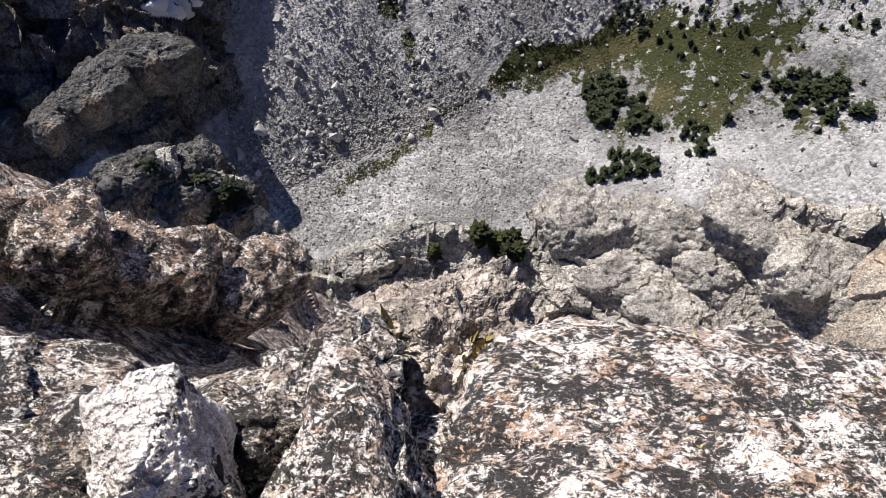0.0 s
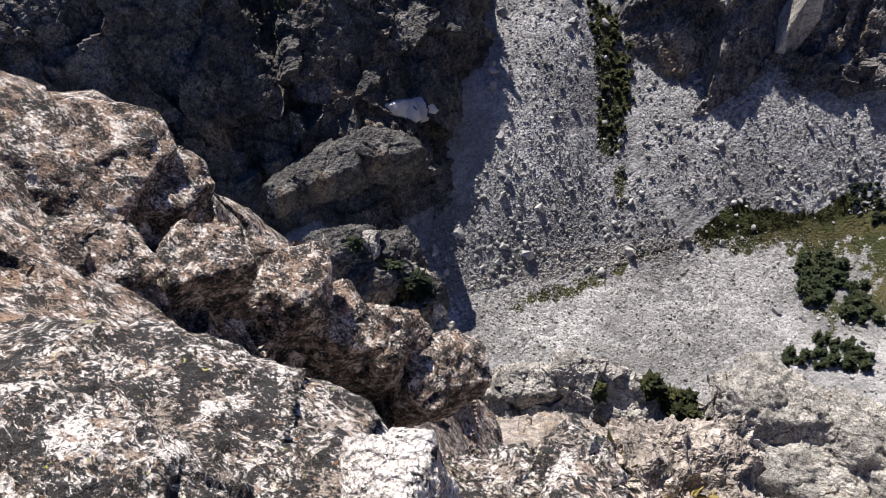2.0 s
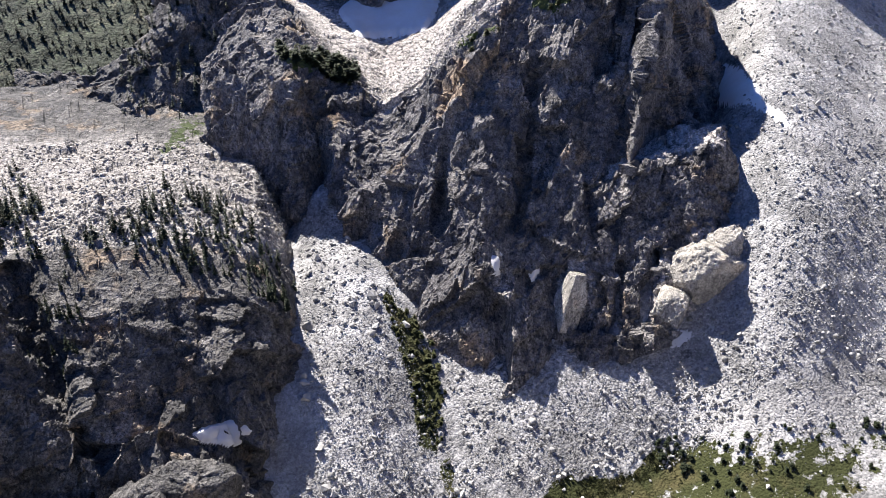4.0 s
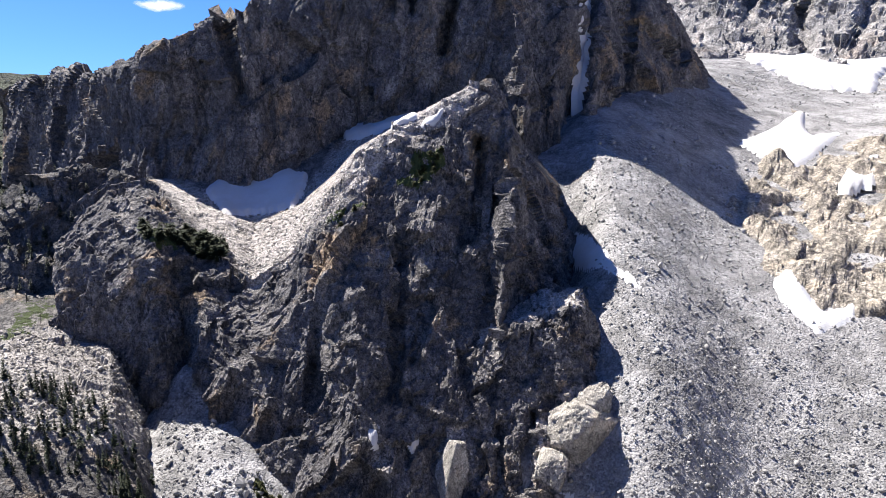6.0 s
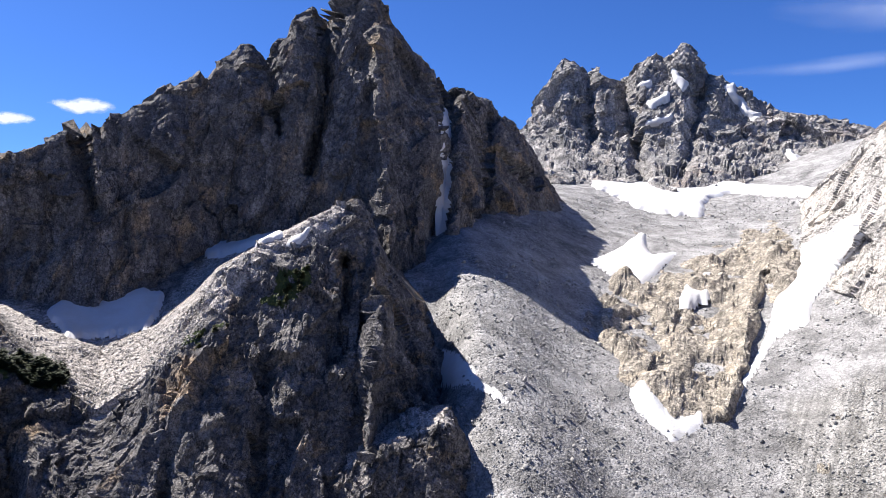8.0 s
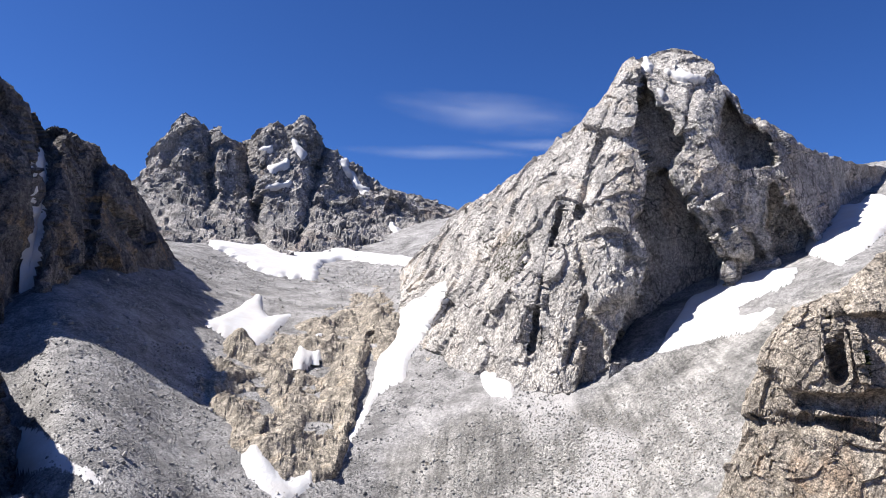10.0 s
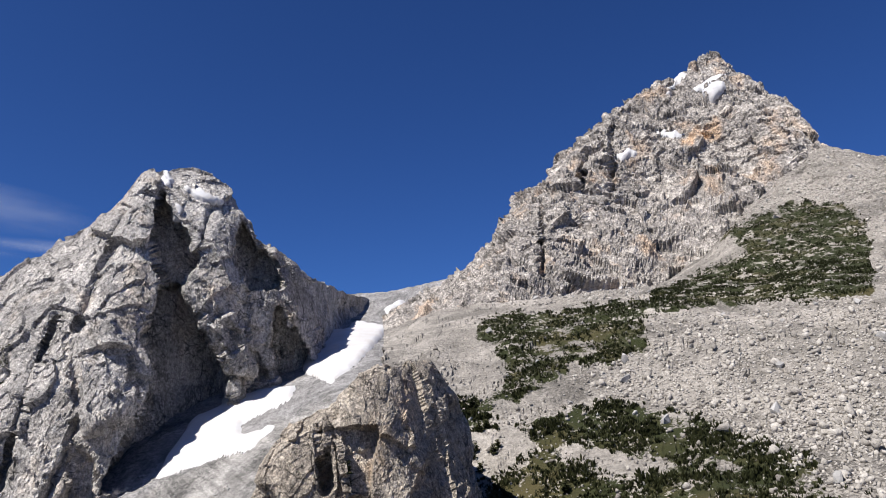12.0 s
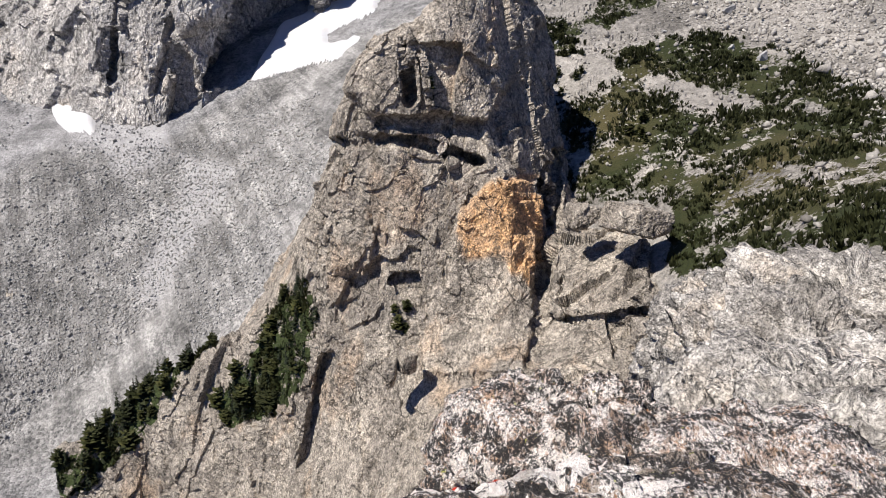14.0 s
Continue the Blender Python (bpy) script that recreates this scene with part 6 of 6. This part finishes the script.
wisp(52, 15.0, 1900, 380, 8)
wisp(48, 11.8, 1700, 130, 2)
wisp(57, 12.4, 1400, 110, 4)


# ---------------------------------------------------------------- the ledge: single lichened rocks close to the lookout
def sphere_points(cuts):
    bm = bmesh.new()
    bmesh.ops.create_icosphere(bm, subdivisions=cuts, radius=1.0)
    bm.verts.index_update()
    v = np.array([q.co for q in bm.verts])
    f = np.array([[q.index for q in face.verts] for face in bm.faces])
    bm.free()
    return v / np.linalg.norm(v, axis=1, keepdims=True), f


SPHERES = {k: sphere_points(k) for k in (5, 6, 7)}


def rock(name, centre, half, turn, seed, material, label, cuts=6, edge=9.0, cut=6, rough=0.05, grain=0.35):
    """A weathered block: a box with worn edges and a few corners struck off, then broken and pitted. half: half its sizes in metres."""
    rng = random.Random(seed)
    way, faces = SPHERES[cuts]
    planes = [((1, 0, 0), 1), ((-1, 0, 0), 1), ((0, 1, 0), 1), ((0, -1, 0), 1), ((0, 0, 1), 1), ((0, 0, -1), 1)]
    for _ in range(cut):
        d = Vector((rng.uniform(-1, 1), rng.uniform(-1, 1), rng.uniform(-0.6, 1))).normalized()
        planes.append((tuple(d), rng.uniform(0.95, 1.25)))
    total = np.zeros(len(way))
    for d, far in planes:
        total += np.clip(way @ np.array(d) / (far * rng.uniform(0.92, 1.05)), 0, None) ** edge
    v = way * (total ** (-1 / edge))[:, None] * np.array(half)
    size = float(min(half))
    r = np.linalg.norm(v, axis=1, keepdims=True)
    n = v / r
    p = v + seed * 3.3
    d = 1.35 * rough * size * (1.5 * fbm(p / (size * 1.3), 4, 0.55, seed) + 1.1 * facets(p / (size * grain * 1.6) * (1, 1, 0.6), seed) + 0.45 * facets(p / (size * grain * 0.6), seed + 1)
                        + 0.4 * ridged(p / (size * 0.25), 4, 0.6, seed + 2) + 0.25 * fbm(p / (size * 0.09), 3, 0.65, seed + 3))
    v = v + n * d[:, None]
    m = np.array((pose(*centre, *turn)).to_3x3())
    v = v @ m.T
    me = bpy.data.meshes.new(name)
    me.from_pydata(v.tolist(), [], faces.tolist())
    me.polygons.foreach_set("use_smooth", np.ones(len(me.polygons), bool))
    me.materials.append(material)
    ob = new(name, me)
    ob.location = centre
    return tagged(ob, label, "rock", "rocks of the ledge")


rock("rock_slab", (0.93, 0.16, -1.72), (0.84, 0.62, 0.40), (-32, -4, -8), 3, LEDGE_ROCK, "broad granite slab crusted with black and white lichen", 7, 7, 4, 0.045)
rock("rock_block", (-0.03, 0.27, -1.60), (0.135, 0.42, 0.34), (-34, 3, 2), 5, LEDGE_ROCK, "narrow granite block with rusty and white lichen", 6, 7, 5, 0.09)
rock("rock_block", (-0.19, 0.20, -1.64), (0.10, 0.30, 0.30), (-30, 0, -8), 6, LEDGE_ROCK, "small granite block wedged beside the rib", 6, 7, 5, 0.09)
rock("loose_block", (-0.45, 0.45, -1.46), (0.118, 0.12, 0.13), (-14, -12, 18), 8, BLOCK_ROCK, "clean pale pink granite block resting on the ledge", 7, 12, 7, 0.05, 0.5)
rock("rock_slab", (-1.25, 0.26, -1.66), (0.74, 0.46, 0.36), (-26, 6, 12), 9, DARK_LEDGE, "lichened granite slab on the ledge", 6, 7, 5, 0.06)
rock("rock_slab", (-0.86, 0.04, -1.46), (0.36, 0.36, 0.36), (-22, 4, 20), 10, DARK_LEDGE, "dark lichened granite block on the ledge", 6, 8, 5, 0.07)
rock("rock_block", (-0.27, 0.62, -1.78), (0.17, 0.16, 0.15), (-20, 10, 40), 12, DARK_LEDGE, "dark grey granite lump in the gap", 6, 7, 5, 0.1)
rock("rock_block", (-0.12, 0.78, -1.85), (0.13, 0.13, 0.14), (10, 20, 70), 13, DARK_LEDGE, "dark grey granite lump in the gap", 5, 7, 5, 0.1)
rock("rock_block", (-0.40, 0.24, -1.55), (0.14, 0.16, 0.14), (0, 12, 30), 14, DARK_LEDGE, "small lichened rock under the pale block", 5, 7, 5, 0.1)
rock("rock_block", (-0.62, 0.42, -1.66), (0.22, 0.22, 0.18), (0, 12, 60), 15, DARK_LEDGE, "lichened rock under the pale block", 5, 7, 5, 0.1)
rock("rock_block", (0.16, 0.95, -2.2), (0.28, 0.25, 0.24), (0, 10, 15), 16, RIB_ROCK, "yellow-lichened granite knob below the ledge", 6, 7, 5, 0.1)
white_slab = rock("rock_slab", (1.72, -0.35, -1.78), (0.80, 0.95, 0.42), (0, 3, 6), 17, WHITE_ROCK, "broad granite rock thick with white lichen", 7, 6, 5, 0.05)
rock("rock_slab", (2.5, -1.2, -2.02), (0.75, 0.62, 0.50), (6, -6, 30), 18, LEDGE_ROCK, "black and white lichened granite rock", 6, 6, 5, 0.07)
rock("rock_slab", (4.3, -1.85, -2.62), (1.0, 0.8, 0.66), (4, 10, 10), 19, OUTCROP, "pale cracked granite outcrop", 6, 9, 7, 0.12)
rock("rock_slab", (5.6, -3.0, -3.0), (1.0, 0.9, 0.66), (12, -8, 32), 23, OUTCROP, "pale cracked granite outcrop", 6, 9, 7, 0.12)
rock("rock_slab", (8.0, -2.8, -3.75), (1.3, 1.1, 0.9), (5, 14, 12), 20, OUTCROP, "grey cracked granite outcrop", 6, 12, 9, 0.16)
rock("rock_slab", (9.4, -4.0, -3.6), (1.3, 1.2, 0.9), (8, 10, 42), 24, OUTCROP, "grey cracked granite outcrop", 6, 12, 9, 0.16)
rock("rock_slab", (11.5, -3.6, -4.7), (1.7, 1.5, 1.2), (5, 14, 70), 25, OUTCROP, "grey cracked granite outcrop", 6, 9, 8, 0.12)
rock("rock_slab", (3.3, -0.35, -2.3), (0.6, 0.6, 0.6), (4, 8, 50), 22, LEDGE_ROCK, "granite rock at the rim of the ledge", 6, 7, 6, 0.09)
SIDE_LABEL = "brown granite block of the broken side ridge"
for k, (centre, half, turn) in enumerate([
        ((-4.02, 2.47, -3.24), (0.78, 0.50, 0.42), (24, 30, 58)),
        ((-3.65, 2.94, -3.60), (0.34, 0.32, 0.3), (24, 30, 51)),
        ((-3.30, 1.82, -3.17), (0.42, 0.3, 0.26), (30, 12, 61)),
        ((-3.12, 2.39, -3.86), (0.3, 0.3, 0.52), (16, 18, 53)),
        ((-2.92, 2.78, -4.70), (0.36, 0.34, 0.62), (14, 30, 46)),
        ((-2.64, 3.00, -5.23), (0.32, 0.36, 0.6), (18, 34, 42)),
        ((-2.44, 3.31, -5.88), (0.32, 0.36, 0.55), (20, 36, 36)),
        ((-2.00, 4.06, -7.15), (0.45, 0.42, 0.55), (16, 28, 26)),
        ((-3.30, 3.20, -4.73), (0.32, 0.3, 0.25), (24, 36, 46)),
        ((-2.91, 2.08, -4.31), (0.3, 0.3, 0.25), (30, 20, 54)),
        ((-2.49, 4.10, -6.73), (0.3, 0.3, 0.35), (22, 34, 31)),
        ((-3.06, 1.85, -3.51), (0.14, 0.14, 0.16), (20, 30, 59)),
        ((-1.97, 3.32, -6.39), (0.3, 0.3, 0.5), (18, 30, 31))]):
    rock("ridge_block", centre, half, turn, 40 + k, SIDE_ROCK, SIDE_LABEL, 6, 26, 11, 0.055, 0.75)["group"] = "blocks of the side ridge"

# the slab below the wooded cliff, and blocks on the near cliff
for k, (centre, half, turn, stuff, label) in enumerate([
        ((-126, 183, -188), (14, 9, 9), (14, -8, 36), SHELF_ROCK, "sunlit rock hump at the foot of the dark cliff"), ((-108, 199, -187), (17, 10, 10), (18, 8, 28), SHELF_ROCK, "sunlit rock hump at the foot of the dark cliff"),
        ((-138, 171, -190), (8, 7, 7), (10, 12, 60), SHELF_ROCK, "sunlit rock hump at the foot of the dark cliff"),
        ((70.5, -10.4, -28.6), (1.5, 1.5, 1.3), (8, 12, 20), CLIFF_ROCK, "fractured block on the near cliff"), ((70.2, -13.6, -28.2), (1.4, 1.3, 1.2), (4, -12, 50), CLIFF_ROCK, "fractured block on the near cliff"),
        ((66.8, -8.6, -30.6), (1.3, 1.2, 1.2), (14, 8, 30), CLIFF_ROCK, "fractured block on the near cliff"), ((66.4, -12.7, -30.0), (1.3, 1.2, 1.5), (6, 8, 80), CLIFF_ROCK, "fractured block on the near cliff"),
        ((74.4, 17.9, -38.6), (0.9, 0.9, 1.8), (3, 4, 10), CLIFF_ROCK, "fractured block on the near cliff"), ((75.4, 16.1, -37.4), (1.0, 0.9, 1.3), (3, -6, 40), CLIFF_ROCK, "fractured block on the near cliff"),
        ((87.2, -3.0, -21.0), (1.8, 1.6, 1.5), (10, 10, 30), CLIFF_ROCK, "grey block on the rim of the near cliff"), ((83, -9.3, -19.9), (2.6, 3.4, 1.7), (12, 10, 20), CLIFF_ROCK, "layered grey block on the rim of the near cliff")]):
    rock("cliff_block", centre, half, turn, 60 + k, stuff, label, 6, 16, 9, 0.06, 0.6)["group"] = "great blocks below the cliffs"


def at(v, bearing, rise):
    """The place on a sheet that lies in a direction of the plan."""
    a, e = bearing_rise(v)
    off = np.hypot((a - bearing) * np.cos(np.radians(rise)), e - rise)
    off = off + 0.002 * np.hypot(v[..., 0], v[..., 1])
    return v.reshape(-1, 3)[off.argmin()]


# pale blocks at the foot of the prow
for k, (b, e, half, turn, label) in enumerate([
        (18.6, -24.5, (14, 12, 14), (15, 20, 30), "huge pale block at the foot of the prow"), (20.0, -22.6, (11, 9, 10), (10, -15, 50), "huge pale block at the foot of the prow"),
        (7.9, -28, (6, 7, 16), (-12, 20, 20), "tall pale rock slab at the cliff foot"), (16.5, -27.5, (8, 7, 8), (15, 20, 70), "pale block at the foot of the prow")]):
    q = min((at(v, b, e) for v in (ground, prow, lower_wall)), key=lambda w: np.hypot(w[0], w[1]))
    rock("cliff_block", tuple(q * 0.99), half, turn, 60 + k, GREY_ROCK, label, 6, 22, 9, 0.05, 0.7)["group"] = "great blocks below the cliffs"

# rounded grey blocks of the lower buttress
for k, (b, e, w, h) in enumerate([(20.4, -54.9, 11.2, 7.5), (30.5, -53.5, 11.2, 8.8), (27.5, -57.0, 12.5, 6.2), (36.5, -54.6, 10.0, 8.8), (36.9, -51.0, 7.5, 6.2), (46.7, -51.0, 11.9, 13.8), (38.8, -49.0, 11.2, 5.0), (34.5, -58.0, 11.2, 5.0), (52.4, -50.9, 8.8, 7.5), (-5.4, -57.4, 5.0, 4.4), (-11.8, -58.8, 6.2, 5.0), (3.2, -59.3, 6.2, 3.8)]):
    q = at(lower_buttress, b, e)
    rock("buttress_block", (q[0] * 1.02, q[1] * 1.02, q[2] - 0.4 * h), (w, 0.7 * w, h), (8, 12 - 5 * (k % 4), -b + 9 * (k % 3)), 90 + k, GREY_ROCK,
         "rounded pale grey rock block with dark cracks", 6, 7, 7, 0.07)["group"] = "blocks of the lower buttress"

# dark rock with the rusty shrubs below the side ridge
for k, (b, e, w, h) in enumerate([(-35, -47.2, 8, 7), (-30.5, -49, 9, 7), (-26.5, -52, 6, 6)]):
    q = at(lower_buttress, b, e)
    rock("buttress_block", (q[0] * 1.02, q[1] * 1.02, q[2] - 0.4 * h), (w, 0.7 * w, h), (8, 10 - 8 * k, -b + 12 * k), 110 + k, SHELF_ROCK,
         "dark grey rock block with shrubs below the ridge", 6, 7, 7, 0.08)["group"] = "blocks of the lower buttress"

# tufts of dry grass in the cleft below the ledge
tuft_rng = np.random.default_rng(77)
tufts = np.array([(-0.02 + 0.05 * i + 0.03 * math.sin(5 * i), 0.92 + 0.05 * math.sin(3 * i), -1.97 - 0.015 * i) for i in range(9)])
gathered("grass_tuft", BLADES, tufts, tuft_rng.uniform(0.08, 0.15, 9), turn_matrices(9, tuft_rng, 0.5), GRASS_LEAF, "dry yellow grass tufts in a cleft of the rock", "grass", 78)


def crust(ob, bearing, rise, size, seed, material=None, label="small red lichen patch", frayed=0.5):
    """A thin crust of lichen on a rock, in a direction of the plan."""
    me = ob.data
    co = np.array([q.co for q in me.vertices]) + np.array(ob.location)
    a, e = bearing_rise(co[None])
    off = np.hypot((a[0] - bearing) * math.cos(radians(rise)), e[0] - rise)
    off = np.where(off < 0.8, np.linalg.norm(co, axis=1), 50 + off)
    centre = co[off.argmin()]
    far = np.linalg.norm(co - centre, axis=1) * (1 + frayed * fbm(co * (60 if material is None else 16), 5, 0.75, seed))
    bm = bmesh.new()
    made = {}
    for f in me.polygons:
        if all(far[i] < size for i in f.vertices):
            for i in f.vertices:
                if i not in made:
                    made[i] = bm.verts.new(Vector(me.vertices[i].co) + me.vertices[i].normal * (0.0035 if material is None else 0.002))
            bm.faces.new([made[i] for i in f.vertices])
    part("lichen_patch", bm, material or RED_CRUST, ob, label)


WHITE_CRUST = lichen_material("white_lichen_crust", (0.95, 0.94, 0.92), 0.05, 1.4, 0.0, 0.05, 0.6, 0.9)
for k, (b, e, size) in enumerate([(85.7, -28.9, 0.24), (93.4, -29.8, 0.2), (102.1, -31.5, 0.13), (107.0, -24.4, 0.1)]):
    crust(white_slab, b, e, size, 25 + k, WHITE_CRUST, "thick white lichen crust", 0.7)
for k, (b, e, size) in enumerate([(87.9, -31.3, 0.030), (85.9, -31.2, 0.025), (89.0, -29.1, 0.022), (87.3, -30.4, 0.015)]):
    crust(white_slab, b, e, size, 5 + k)

ledge_base = massif("ledge_base", [
    line([(-180, 0.15, -86), (180, 0.15, -86)]),
    line([(-180, 1.0, -55), (-90, 1.0, -60), (0, 0.55, -74), (60, 0.9, -64), (90, 1.2, -56), (180, 1.0, -55)]),
    line([(-180, 2.6, -20), (-110, 2.4, -34), (-75, 2.0, -47), (-45, 1.3, -61), (-10, 0.9, -68.5), (20, 1.0, -67), (50, 1.5, -57), (80, 2.2, -41), (105, 2.8, -34), (130, 3, -25), (180, 2.6, -20)]),
    line([(-180, 9, 14), (-130, 8, 2), (-90, 3, -48), (-45, 1.8, -66), (0, 1.3, -74), (50, 2.2, -66), (80, 3, -56), (105, 4.5, -48), (122, 7, -36), (140, 9, 0), (180, 9, 14)]),
    line([(-180, 60, 24), (-130, 40, 10), (-90, 5, -60), (-45, 2.4, -74), (0, 1.8, -79), (50, 3, -74), (80, 5, -66), (105, 9, -56), (122, 25, -42), (140, 60, 12), (180, 60, 24)]),
], sweep(-180, 180, 0.8), [20, 50, 30, 20], LEDGE_ROCK, "dark lichened bedrock of the lookout ledge", "rock", 0.05, 0.6, 1, 131, [(0.06, 0.3, 1)], kind="structure")
